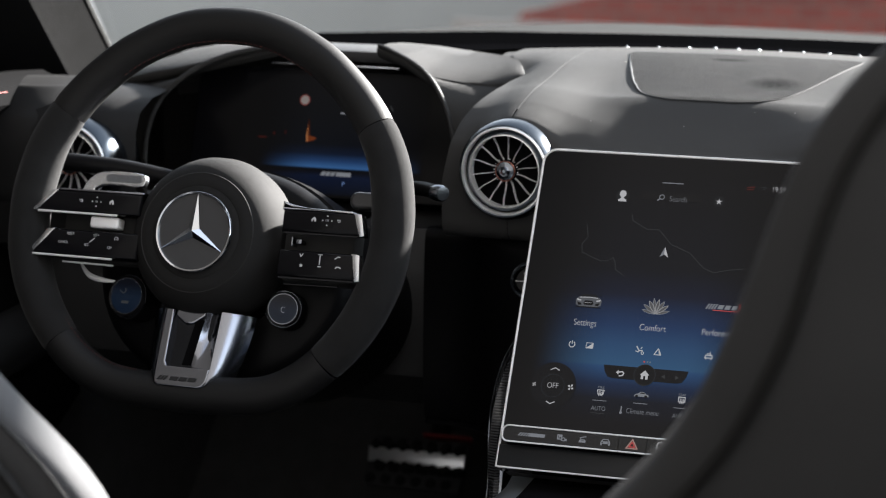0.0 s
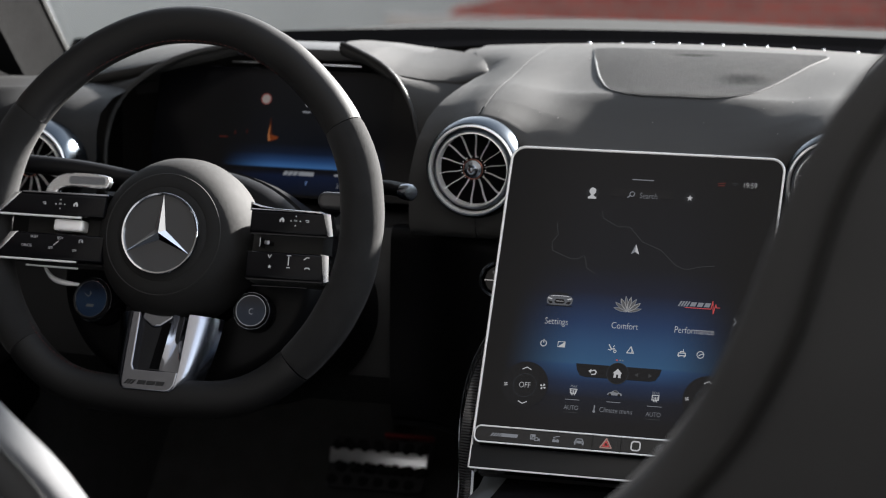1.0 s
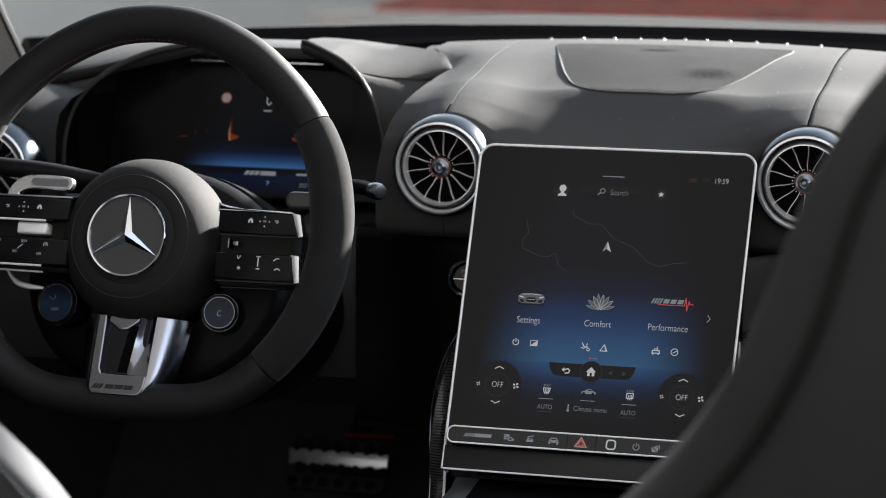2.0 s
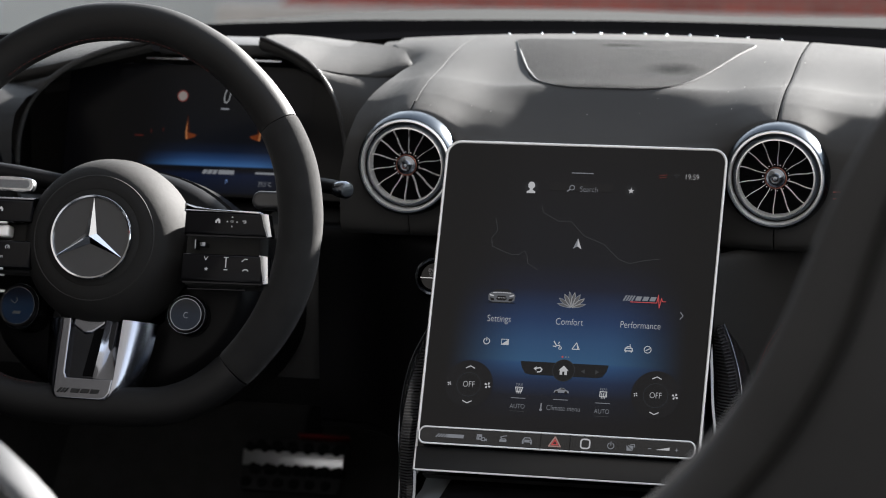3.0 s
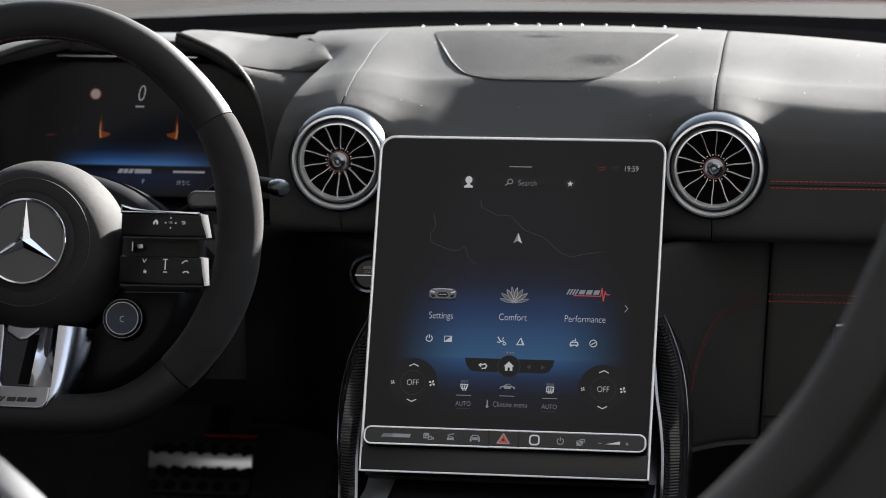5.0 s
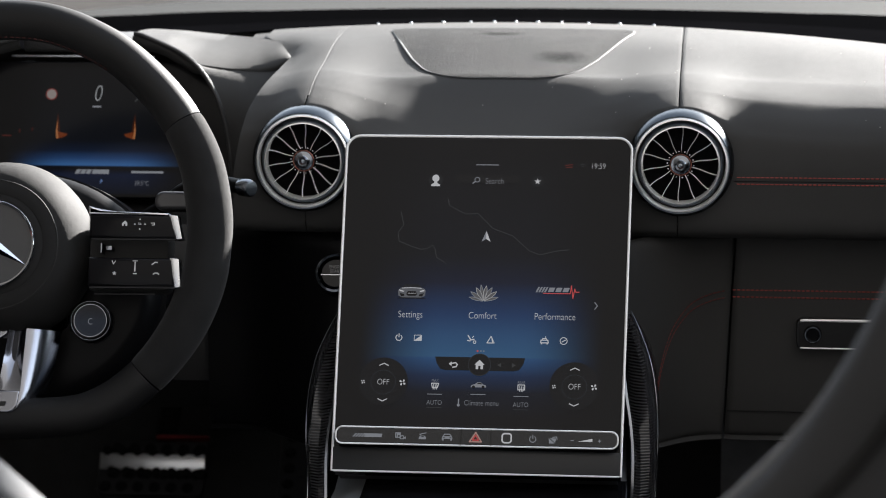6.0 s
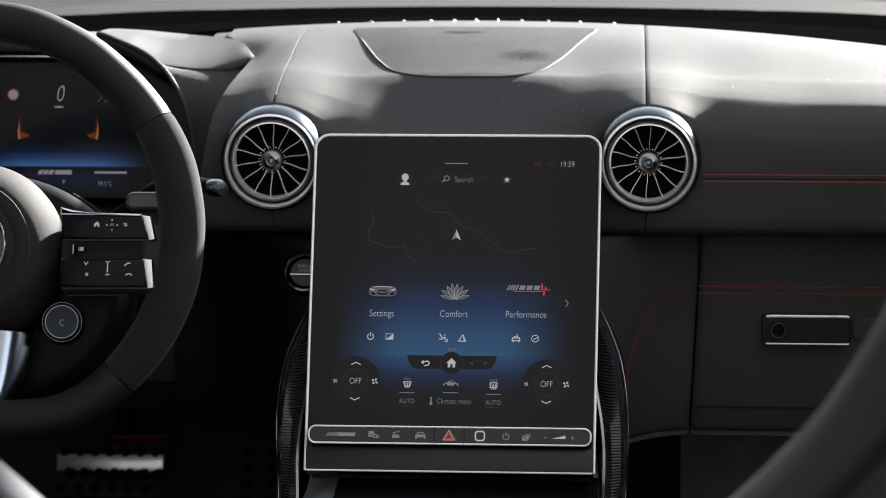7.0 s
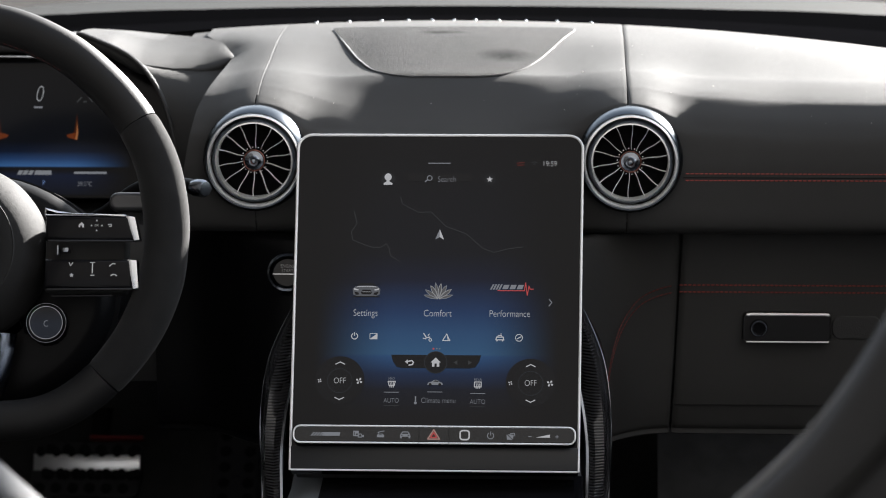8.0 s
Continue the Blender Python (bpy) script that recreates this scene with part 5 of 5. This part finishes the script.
rim_piece("rim_top", 35.15, 144.85, RIM_LEATHER, "smooth black leather rim")
rim_piece("grip_right", -39, 34.95, SUEDE, "black suede grip", 0.0166)
rim_piece("grip_left", 145.05, 219, SUEDE, "black suede grip", 0.0166)
rim_piece("rim_bottom", 219.3, 320.7, RIM_LEATHER, "smooth black leather rim")
# red stitches round the inside of the rim
inner = [rim_point(radians(a)) + (Vector((0, 0.01, 0)) - rim_point(radians(a))).normalized() * 0.0158 + Vector((0, 0, 0.004)) for a in np.linspace(60, 125, 40)]
# thread darkened here as the shade inside the rim
stitches("stitching", inner, wheel, 0.005, 0.0028, 0.0004, "red stitching darkened as in shade", THREAD_RIM)
inner = [rim_point(radians(a)) + (Vector((0, 0.01, 0)) - rim_point(radians(a))).normalized() * 0.0158 + Vector((0, 0, 0.004)) for a in np.linspace(205, 250, 30)]
stitches("stitching", inner, wheel, 0.005, 0.0028, 0.0004, "red stitching darkened as in shade", THREAD_RIM)

# airbag hub
hub = part("hub", lathe([(0.0, -0.0015), (0.036, -0.0018), (0.0395, -0.0026), (0.0412, -0.0036), (0.0425, -0.0030), (0.050, -0.0042), (0.0548, -0.0066), (0.0615, -0.0125), (0.0675, -0.022), (0.0718, -0.034), (0.0735, -0.046), (0.0725, -0.058), (0.062, -0.070)], 72), HUB, wheel, "domed black leather airbag cover",
           m=Matrix.Translation((0.0, 0.0, 0.0)))
part("hub_seam", lathe([(0.0522, -0.0052), (0.0529, -0.0049), (0.0536, -0.0058)], 64), GROOVE, hub)
part("emblem_disc", lathe([(0.0, 0.0006), (0.0335, 0.0004), (0.0345, -0.002)], 48), material("dark emblem ground", (0.03, 0.031, 0.034), 0.35), hub)
part("emblem_ring", lathe([(0.0328, 0.0004), (0.0336, 0.0022), (0.0350, 0.0026), (0.0360, 0.0014), (0.0362, -0.001)], 64), CHROME, hub, "chrome ring")
for k in range(3):
    a = math.tau * k / 3
    bm = bmesh.new()
    tip, root, mid = bm.verts.new((0, 0.0335, 0.0012)), bm.verts.new((0, -0.0001, 0.0052)), []
    l0, r0 = bm.verts.new((-0.0049, 0.0028, 0.0010)), bm.verts.new((0.0049, 0.0028, 0.0010))
    for f in ((tip, l0, root), (tip, root, r0)):
        bm.faces.new(f)
    part("emblem_arm", bm, CHROME, hub, "faceted chrome arm", m=Matrix.Rotation(a, 4, "Z"), smooth=False)

# button spokes
def spoke(side, y0, y1, x_in, x_out0, x_out1, name):
    """One button arm of black lacquer with a slanted satin tip."""
    o = [(side * x_in, y0), (side * x_out0, y0), (side * x_out1, y1), (side * x_in, y1)]
    if side < 0:
        o = o[::-1]
    floor = -0.030 if side < 0 else -0.019
    arm = part(name, slab(o, floor, -0.008, 0.003, 3), ARM_BLACK, wheel, "gloss black touch buttons")
    tip = [(side * x_out0, y0 - 0.0004), (side * (x_out0 + 0.0048), y0 + 0.0004), (side * (x_out1 + 0.0052), y1 - 0.0004), (side * (x_out1 - 0.003), y1 + 0.0006)]
    part("tip", slab(tip if side > 0 else tip[::-1], floor, -0.0086, 0.0012), SATIN, arm, "satin metal tip")
    return arm


BRIGHT = material("bright satin", (0.80, 0.81, 0.83), 0.3, 0.15)
for side in (-1, 1):
    dy = -0.002 * side
    up = spoke(side, 0.0090 + dy, 0.0285 + dy, 0.058 if side < 0 else 0.0775, 0.160 if side < 0 else 0.1495, 0.142 if side < 0 else 0.1448, "button_arm_upper")
    band = [(side * 0.0765, 0.0355 + dy), (side * 0.080, 0.0345 + dy), (side * 0.086, 0.0328 + dy), (side * 0.10, 0.0308 + dy), (side * 0.142, 0.0300 + dy), (side * 0.1455, 0.0282 + dy), (side * 0.0765, 0.0282 + dy)]
    if side < 0:
        band = [(-0.056, 0.0302 + dy), (-0.139, 0.0302 + dy), (-0.142, 0.0282 + dy), (-0.056, 0.0282 + dy)]
    # edges and rollers take brighter or darker metal per side, as light falls
    part("top_edge", slab(band[::-1] if side > 0 else band, -0.030 if side < 0 else -0.020, -0.0082, 0.0016, 3), SATIN if side > 0 else SPOKE, up, "satin metal edge")
    part("lower_edge", tube([Vector((side * 0.080, 0.0084 + dy, -0.009)), Vector((side * (0.158 if side < 0 else 0.149), 0.0086 + dy, -0.009))], 0.0010, 8), SILVER if side < 0 else GLOSS, up)
    down = spoke(side, -0.0300 + dy, -0.0065 + dy, 0.056 if side < 0 else 0.0775, 0.160 if side < 0 else 0.1495, 0.141 if side < 0 else 0.1470, "button_arm_lower")
    part("lower_edge", tube([Vector((side * 0.080, -0.0308 + dy, -0.009)), Vector((side * (0.158 if side < 0 else 0.149), -0.0303 + dy, -0.009))], 0.0010, 8), SILVER if side < 0 else GLOSS, down)
    part("second_edge", tube([Vector((side * 0.082, -0.0352 + dy, -0.018)), Vector((side * 0.132, -0.0345 + dy, -0.018))], 0.0009, 8), SILVER if side < 0 else GLOSS, down)
    part("spoke_core", box(-0.140 if side < 0 else 0.074, -0.032 + dy, -0.052, -0.06 if side < 0 else 0.140, 0.026 + dy, -0.026, 0.004), GROOVE, wheel)
    if side < 0:
        part("roller", box(-0.1075, -0.0012, -0.026, -0.0795, 0.0092, -0.012, 0.0022, 3), BRIGHT, wheel, "satin metal roller")
        part("lower_crescent", tube(smooth_line([(-0.128, -0.030, -0.046), (-0.118, -0.0400, -0.045), (-0.105, -0.0435, -0.045), (-0.090, -0.0440, -0.046)], 6), lambda s: 0.0005 + 0.0021 * math.sin(math.pi * min(1, s * 0.9 + 0.05)), 10), SILVER, wheel, "satin metal crescent")
    else:
        part("roller", merged(box(0.0865, -0.0045, -0.024, 0.0880, 0.0035, -0.012, 0.0004), box(0.091, -0.0022, -0.024, 0.096, 0.0015, -0.0125, 0.0006)), DARK_CHROME, wheel, "satin metal roller")

    # printed symbols
    def mark(quads, on):
        part("symbol", bars(quads, -0.0079, 0.0002), PRINT, on, smooth=False)

    cx, cy = (0.1193, 0.0188) if side > 0 else (-0.1011, 0.0215)
    mark([[(cx + dx - 0.0008, cy + ey - 0.0006), (cx + dx + 0.0008, cy + ey - 0.0006), (cx + dx, cy + ey + 0.0008)] for dx, ey in ((0.0042, 0), (-0.0042, 0), (0, 0.0040), (0, -0.0040))], up)
    part("key_outline", bars(stroke(rounded(cx - 0.0058, cy - 0.0054, cx + 0.0058, cy + 0.0054, 0.0016, 3), 0.0003, True), -0.0079, 0.0002), GLOSS, up, smooth=False)
    words("OK", cx, cy, 0.0027, PRINT, up, -0.0078)
    hx, bx = (0.1067, 0.1298) if side > 0 else (-0.0864, -0.1164)
    mark([[(hx - 0.0020, cy - 0.0016), (hx - 0.0020, cy + 0.0004), (hx + 0.0004, cy + 0.0026), (hx + 0.0022, cy + 0.0008), (hx + 0.0022, cy - 0.0016), (hx + 0.0008, cy - 0.0016), (hx + 0.0006, cy), (hx - 0.0006, cy), (hx - 0.0008, cy - 0.0016)]], up)
    mark(stroke([(bx - 0.0014, cy + 0.0008), (bx + 0.0012, cy + 0.0010), (bx + 0.0014, cy - 0.0006), (bx - 0.0004, cy - 0.0008)], 0.0006), up)
    if side < 0:
        for text, x, y in (("RESET", -0.1223, -0.0085), ("CANCEL", -0.1286, -0.0165), ("SET+", -0.0972, -0.0086), ("SET-", -0.1052, -0.0176), ("LIM", -0.0827, -0.0188)):
            words(text, x, y, 0.0033, PRINT, down, -0.0078)
        mark(stroke([(-0.1030, -0.0150), (-0.0985, -0.0112)], 0.0007), down)
        mark(stroke([(-0.0772 + math.sin(a) * 0.0018, -0.0106 + math.cos(a) * 0.0018) for a in np.linspace(-2.2, 2.2, 9)], 0.0005) + stroke([(-0.0772, -0.0110), (-0.0762, -0.0098)], 0.0005), down)
    else:
        mark([[(0.100 + math.sin(math.tau * k / 10) * (0.0019 if k % 2 == 0 else 0.0008), -0.0215 + math.cos(math.tau * k / 10) * (0.0019 if k % 2 == 0 else 0.0008)) for k in range(10)]], down)
        mark(stroke([(0.1167, -0.0120), (0.1167, -0.0195)], 0.0009) + stroke([(0.1148, -0.0112), (0.1186, -0.0112)], 0.0006) + stroke([(0.1155, -0.0215), (0.1182, -0.0215)], 0.0008), down)
        mark(stroke([(0.1305, -0.0140), (0.1330, -0.0120), (0.1350, -0.0122)], 0.0008), down)
        mark(stroke([(0.1318, -0.0218), (0.1330, -0.0208), (0.1352, -0.0208), (0.1364, -0.0218)], 0.0009), down)
        mark(stroke([(0.0978, -0.0112), (0.0990, -0.0140), (0.1008, -0.0112)], 0.0006), down)

# lower spoke: a satin wedge with a slot, flanks falling away on both sides
def tilted(bm):
    for v in bm.verts:
        v.co.z += -0.0065 - 0.21 * (v.co.y + 0.135)
    return bm


fork = [(-0.0265, -0.066), (-0.0262, -0.10), (-0.0250, -0.1290), (-0.0238, -0.1328), (-0.0205, -0.1350), (0.0175, -0.1352), (0.0220, -0.1335), (0.0250, -0.1290), (0.0258, -0.1172), (0.0070, -0.1172), (-0.0150, -0.1170), (-0.0172, -0.1130), (-0.0190, -0.066)]
lower_spoke = part("lower_spoke", tilted(slab(fork, -0.016, 0, 0.0016, 3)), SPOKE, wheel, "satin metal lower spoke with a slot")
rows = []
for y in np.linspace(-0.1175, -0.064, 12):
    near, dish = float(np.interp(y, (-0.1175, -0.066), (0.0075, 0.0120))), 0.0085 * ease(-0.1175, -0.080, y)
    rows.append([(near, y, -0.014)] + [(near + (0.0264 - near) * k / 9, y, -0.0003 - 0.0008 * (k == 0) - dish * math.sin(math.pi * k / 9) ** 0.8) for k in range(10)])
part("right_limb", tilted(loft(rows)), SPOKE, lower_spoke, "dished satin metal limb")
for s in (-1, 1):
    inner = [(0.0264, -0.066), (0.0261, -0.10), (0.0247, -0.1300), (0.0180, -0.1350)]
    outer = [(0.0490, -0.066), (0.0462, -0.095), (0.0428, -0.1120), (0.0395, -0.1235)]
    rows = [[(s * (a[0] + (b[0] - a[0]) * k), a[1] + (b[1] - a[1]) * k, -0.0005 - d) for k, d in ((0, 0.0), (0.12, 0.0008), (0.45, 0.0080), (0.8, 0.0180), (1.0, 0.0260))] for a, b in zip(smooth_line([(x, y, 0) for x, y in inner], 5), smooth_line([(x, y, 0) for x, y in outer], 5))]
    part("flank", tilted(loft(rows)), SPOKE, lower_spoke)
# recess floor with its shade in the colour
part("slot_floor", tilted(slab([(-0.0175, -0.1185), (0.0175, -0.1185), (0.0195, -0.064), (-0.0195, -0.064)], -0.022, -0.0065)), RECESS_DARK, lower_spoke, "dark satin recess")
part("slot_bar", tilted(slab([(-0.0035, -0.1150), (0.0080, -0.1150), (0.0125, -0.074), (0.0010, -0.074)], -0.010, -0.0052, 0.001)), FRIT, lower_spoke, "black slot")
part("slot_lip", tilted(slab([(-0.0185, -0.0720), (-0.008, -0.0790), (0.000, -0.0780), (0.0100, -0.0705), (0.0106, -0.064), (-0.0186, -0.064)], -0.022, -0.0040, 0.0022, 3)), SPOKE, lower_spoke)
quads = [[(-0.0215 + 0.0030 * k, -0.1300), (-0.0197 + 0.0030 * k, -0.1300), (-0.0167 + 0.0030 * k, -0.1262), (-0.0185 + 0.0030 * k, -0.1262)] for k in range(3)] + [[(-0.0095 + 0.0086 * k, -0.1298), (-0.0022 + 0.0086 * k, -0.1298), (-0.0010 + 0.0086 * k, -0.1264), (-0.0083 + 0.0086 * k, -0.1264)] for k in range(3)]
part("badge_bars", tilted(bars(quads, 0.0001, 0.0005)), GROOVE, lower_spoke, "plain dark badge bars")

# shaded copy of the paddles' satin metal, for the right paddle only
PADDLE_SHADED = material("satin paddle darkened for shade", (0.045, 0.045, 0.048), 0.32, 0.5)
# round mode dials below the spokes
for side in (-1, 1):
    place = Matrix.Translation((-0.0765 if side < 0 else 0.0730, -0.0565, -0.041 if side < 0 else -0.045)) @ pose(0, 0, 0, 0, side * 6, 0) @ Matrix.Scale(1.2 if side < 0 else 1.0, 4)
    dial = part("mode_dial", moved(lathe([(0.0, -0.001), (0.0128, -0.001), (0.0134, 0.0006), (0.0146, 0.0010), (0.0158, -0.0002), (0.0162, -0.004), (0.0172, -0.008), (0.0175, -0.022), (0.012, -0.03)], 40), place), ARM_BLACK, wheel, "round mode dial with a small display")
    part("dial_ring", moved(lathe([(0.0127, 0.0000), (0.0130, 0.0009), (0.0135, 0.0009), (0.0137, 0.0)], 40), place), DARK_CHROME, dial, "thin metal ring")
    part("dial_bezel", moved(lathe([(0.0156, -0.0012), (0.0161, -0.0012), (0.0167, -0.0030), (0.0170, -0.0060)], 40), place), DARK_CHROME, dial, "dark chrome bezel")
    part("dial_face", moved(slab(circle(0, 0, 0.0128, 32), -0.0006, 0.0002), place), screen_glow("dial picture", [(0.0, (0.01, 0.035, 0.09)), (0.5, (0.02, 0.05, 0.11)), (1.0, (0.008, 0.012, 0.025))], "Y", -0.070, -0.045, 0.16 if side < 0 else 0.12, shine=0.2), dial)
    if side > 0:
        words("C", 0.0730, -0.0575, 0.0075, DIM, dial, -0.0444)
    else:
        part("dial_symbol", bars(stroke([(-0.083, -0.052), (-0.0795, -0.0545), (-0.077, -0.052), (-0.078, -0.050)], 0.0007) + [[(-0.081, -0.0635), (-0.074, -0.0635), (-0.073, -0.061), (-0.080, -0.061)]], -0.0402, 0.0002), FAINT, dial)
    part("dial_arm", box(min(side * 0.045, side * 0.09), -0.070, -0.085, max(side * 0.045, side * 0.09), -0.036, -0.066, 0.006), GLOSS, wheel)
    if side < 0:
        shape = smooth_line([(0.000, -0.0080, 0), (0.004, 0.0020, 0), (0.013, 0.0090, 0), (0.026, 0.0112, 0), (0.056, 0.0105, 0), (0.0615, 0.0060, 0), (0.060, 0.0000, 0), (0.054, -0.0015, 0), (0.024, -0.0010, 0), (0.013, -0.0045, 0), (0.009, -0.0095, 0)], 4, closed=True)
        paddle = part("paddle", moved(slab([(p.x, p.y) for p in shape][::-1], -0.006, 0.0, 0.0015, 2), Matrix.Translation((-0.137, 0.0445, -0.048))), SATIN, wheel, "satin metal shift paddle")
        part("paddle_face", moved(slab(rounded(0.022, 0.0015, 0.058, 0.0085, 0.003), -0.002, 0.0004, 0.0004), Matrix.Translation((-0.137, 0.0445, -0.048))), DARK_CHROME, paddle, "dark inlay")
    else:
        paddle = part("paddle", moved(slab(rounded(0.0, -0.0085, 0.036, 0.0075, 0.0072), -0.010, 0.0, 0.004, 3), Matrix.Translation((0.121, 0.0445, -0.048))), PADDLE_SHADED, wheel, "satin metal shift paddle")
    part("paddle_back", box(min(side * 0.07, side * 0.118), 0.018, -0.060, max(side * 0.07, side * 0.118), 0.030, -0.0525, 0.004), GROOVE, wheel)

column = thing("steering_column", "black plastic steering column shroud", "steering column", m=WHEEL)
part("shroud", moved(lathe([(0.05, -0.066), (0.088, -0.066), (0.097, -0.072), (0.101, -0.084), (0.0985, -0.0865), (0.0985, -0.0895), (0.103, -0.092), (0.104, -0.12), (0.095, -0.26), (0.0, -0.27)], 56), Matrix.Translation((0, -0.03, 0)) @ Matrix.Diagonal((1.22, 1, 1, 1))), COLUMN_BLACK, column)


def stalk(name, label, path, r, knob):
    ob = thing(name, label, "stalk")
    part("arm", tube(smooth_line(path, 6), r, 12), COLUMN_BLACK, ob)
    end, before = Vector(path[-1]), Vector(path[-2])
    m = look(end, end + (before - end))
    part("knob", moved(lathe([(0.0, 0.004), (knob * 0.8, 0.0035), (knob, 0.001), (knob, -0.010), (knob * 0.8, -0.013)], 28), m), DARK_CHROME if knob < 0.0076 else PLASTIC, ob, "dark metal end cap")
    return ob


stalk("gear_stalk", "black gear selector stalk with a dark metal end cap", [(-0.33, 0.09, 0.085), (-0.285, 0.07, 0.112), (-0.255, 0.062, 0.134), (-0.225, 0.048, 0.1405), (-0.1940, 0.020, 0.1412)], 0.0066, 0.0074)
stalk("indicator_stalk", "black indicator stalk behind the steering wheel", [(-0.44, 0.07, 0.125), (-0.50, 0.045, 0.140), (-0.54, 0.03, 0.146), (-0.585, 0.015, 0.150)], 0.0085, 0.0078)

# ---- pedals ----
def pedal(name, label, at, w, h, studs):
    ob = thing(name, label, "pedal", m=frame_of(at, (1, 0, 0), (0, 0.62, 0.78)))
    part("plate", slab(rounded(-w / 2, -h / 2, w / 2, h / 2, 0.008), -0.008, 0, 0.003), PEDAL, ob, "dark steel plate")
    for x, y in studs:
        part("rubber_stud", moved(lathe([(0.0, 0.0032), (0.0045, 0.003), (0.0062, 0.0)], 16), Matrix.Translation((x, y, 0))), RUBBER, ob)
    part("arm", tube(smooth_line([(0, 0, -0.006), (0.0, 0.05, -0.05), (0.0, 0.22, -0.06)], 6), 0.011, 10), RUBBER, ob)
    return ob


brake = pedal("brake_pedal", "brushed steel brake pedal with black rubber studs", (-0.3935, 0.515, -0.232), 0.114, 0.062,
              [(x + (0.0085 if j % 2 else 0), y) for j, y in enumerate((-0.022, -0.007, 0.008, 0.022)) for x in np.linspace(-0.048, 0.040, 6)])
part("bright_strip", slab([(-0.056, -0.0085), (0.056, -0.0085), (0.056, 0.0085), (-0.056, 0.0085)], -0.004, 0.0, 0.001), material("polished pedal strip", (0.92, 0.92, 0.93), 0.3, 0.8), brake, "bright steel strip", m=Matrix.Translation((0, 0.0045, 0.004)) @ pose(0, 0, 0, 24))
for x in np.linspace(-0.048, 0.048, 7):
    part("rubber_stud", moved(lathe([(0.0, 0.0115), (0.0045, 0.011), (0.0058, 0.0)], 14), Matrix.Translation((x, 0.0150, 0))), RUBBER, brake)
    part("rubber_stud", moved(lathe([(0.0, 0.007), (0.0045, 0.0066), (0.0058, 0.0)], 14), Matrix.Translation((x + 0.006, -0.0070, 0))), RUBBER, brake)
part("red_edge", slab(rounded(0.0, 0.034, 0.057, 0.0375, 0.0015), -0.006, 0.002, 0.001), RED, brake, "red edge")
pedal("accelerator_pedal", "tall steel accelerator pedal with rubber studs", (-0.239, 0.53, -0.25), 0.048, 0.13, [(x, y) for y in np.linspace(-0.054, 0.054, 7) for x in (-0.013, 0.013)])


# ---- seats ----
def seat(name, cx, dy, dz, label):
    """A sports seat seen from behind: shell, bolster and panel seam, leaning back."""
    ob = thing(name, label, "car seat", group="front seats")
    zs = (-0.35, -0.25, -0.15, -0.05, 0.03, 0.08, 0.105, 0.135, 0.16, 0.19, 0.22, 0.25, 0.28, 0.31, 0.34, 0.365, 0.385, 0.395)
    inner = (0.225, 0.245, 0.258, 0.262, 0.257, 0.232, 0.2055, 0.180, 0.164, 0.148, 0.135, 0.124, 0.112, 0.097, 0.076, 0.048, 0.03, 0.02)
    rows, grooves, edge_line = [], [], []
    outline = smooth_line([(w, 0, z) for z, w in zip(zs, inner)], 3)
    for _ in range(6):
        outline = [outline[0]] + [(a + 2 * b + c) / 4 for a, b, c in zip(outline, outline[1:], outline[2:])] + [outline[-1]]
    for p in outline:
        z, w = p.z, p.x
        y = -0.80 + dy - 0.35 * (z - 0.17)
        z += dz
        deep = 0.066 if z < 0.2 else 0.066 * max(0.45, 1 - (z - 0.2) * 2)
        o, n = [], 40
        for k in range(n):
            a = math.tau * k / n
            c, s = math.cos(a), math.sin(a)
            px = math.copysign(abs(c) ** 0.42, c) * w
            py = math.copysign(abs(s) ** 0.55, s) * deep / 2
            o.append((cx + px, y + py, z))
        rows.append(o)
        grooves.append((w, y - deep / 2, z))
        edge_line.append((cx + 0.965 * w, y - 0.66 * deep / 2, z))
    part("backrest", loft(rows, ring=True), SEAT, ob)
    for s in (-1, 1):
        line = [(cx + s * (w - 0.034 + 0.006 * ease(0.20, 0.30, z)), y - 0.0005 + 0.001, z) for w, y, z in grooves[9:-6]]
        part("seam", tube(line, 0.0035, 8), GROOVE, ob, "deep panel seam")
    if cx > 0:
        # pale strip drawn as the lit inner edge of the passenger seat
        edge = [(cx - (w - 0.0005), y + 0.034, z) for w, y, z in grooves[6:-24]]
        part("piping", tube(edge, lambda s: 0.0032 * min(1.0, 3 * (1 - s)), 10), SEAT_LIT_EDGE, ob, "piping painted pale as a lit edge")
    else:
        part("edge_seam", tube(edge_line[6:-12], 0.0009, 6), GROOVE, ob, "sewn seam along the edge")
    cushion = [[(cx + sx * w, y, z) for sx, z in ((-1, -0.40), (-1, -0.22), (-0.8, -0.17), (-0.5, -0.19), (0, -0.2), (0.5, -0.19), (0.8, -0.17), (1, -0.22), (1, -0.40))] for y, w in ((-0.72, 0.22), (-0.5, 0.24), (-0.3, 0.24), (-0.22, 0.22))]
    part("cushion", loft(cushion, ring=True), SEAT, ob)
    return ob


seat("passenger_seat", 0.408, -0.025, 0.004, "dark grey leather sports seat with integrated headrest, passenger side")
seat("driver_seat", -0.4045, 0.065, -0.017, "dark grey leather sports seat with sunlit edge, driver's side")
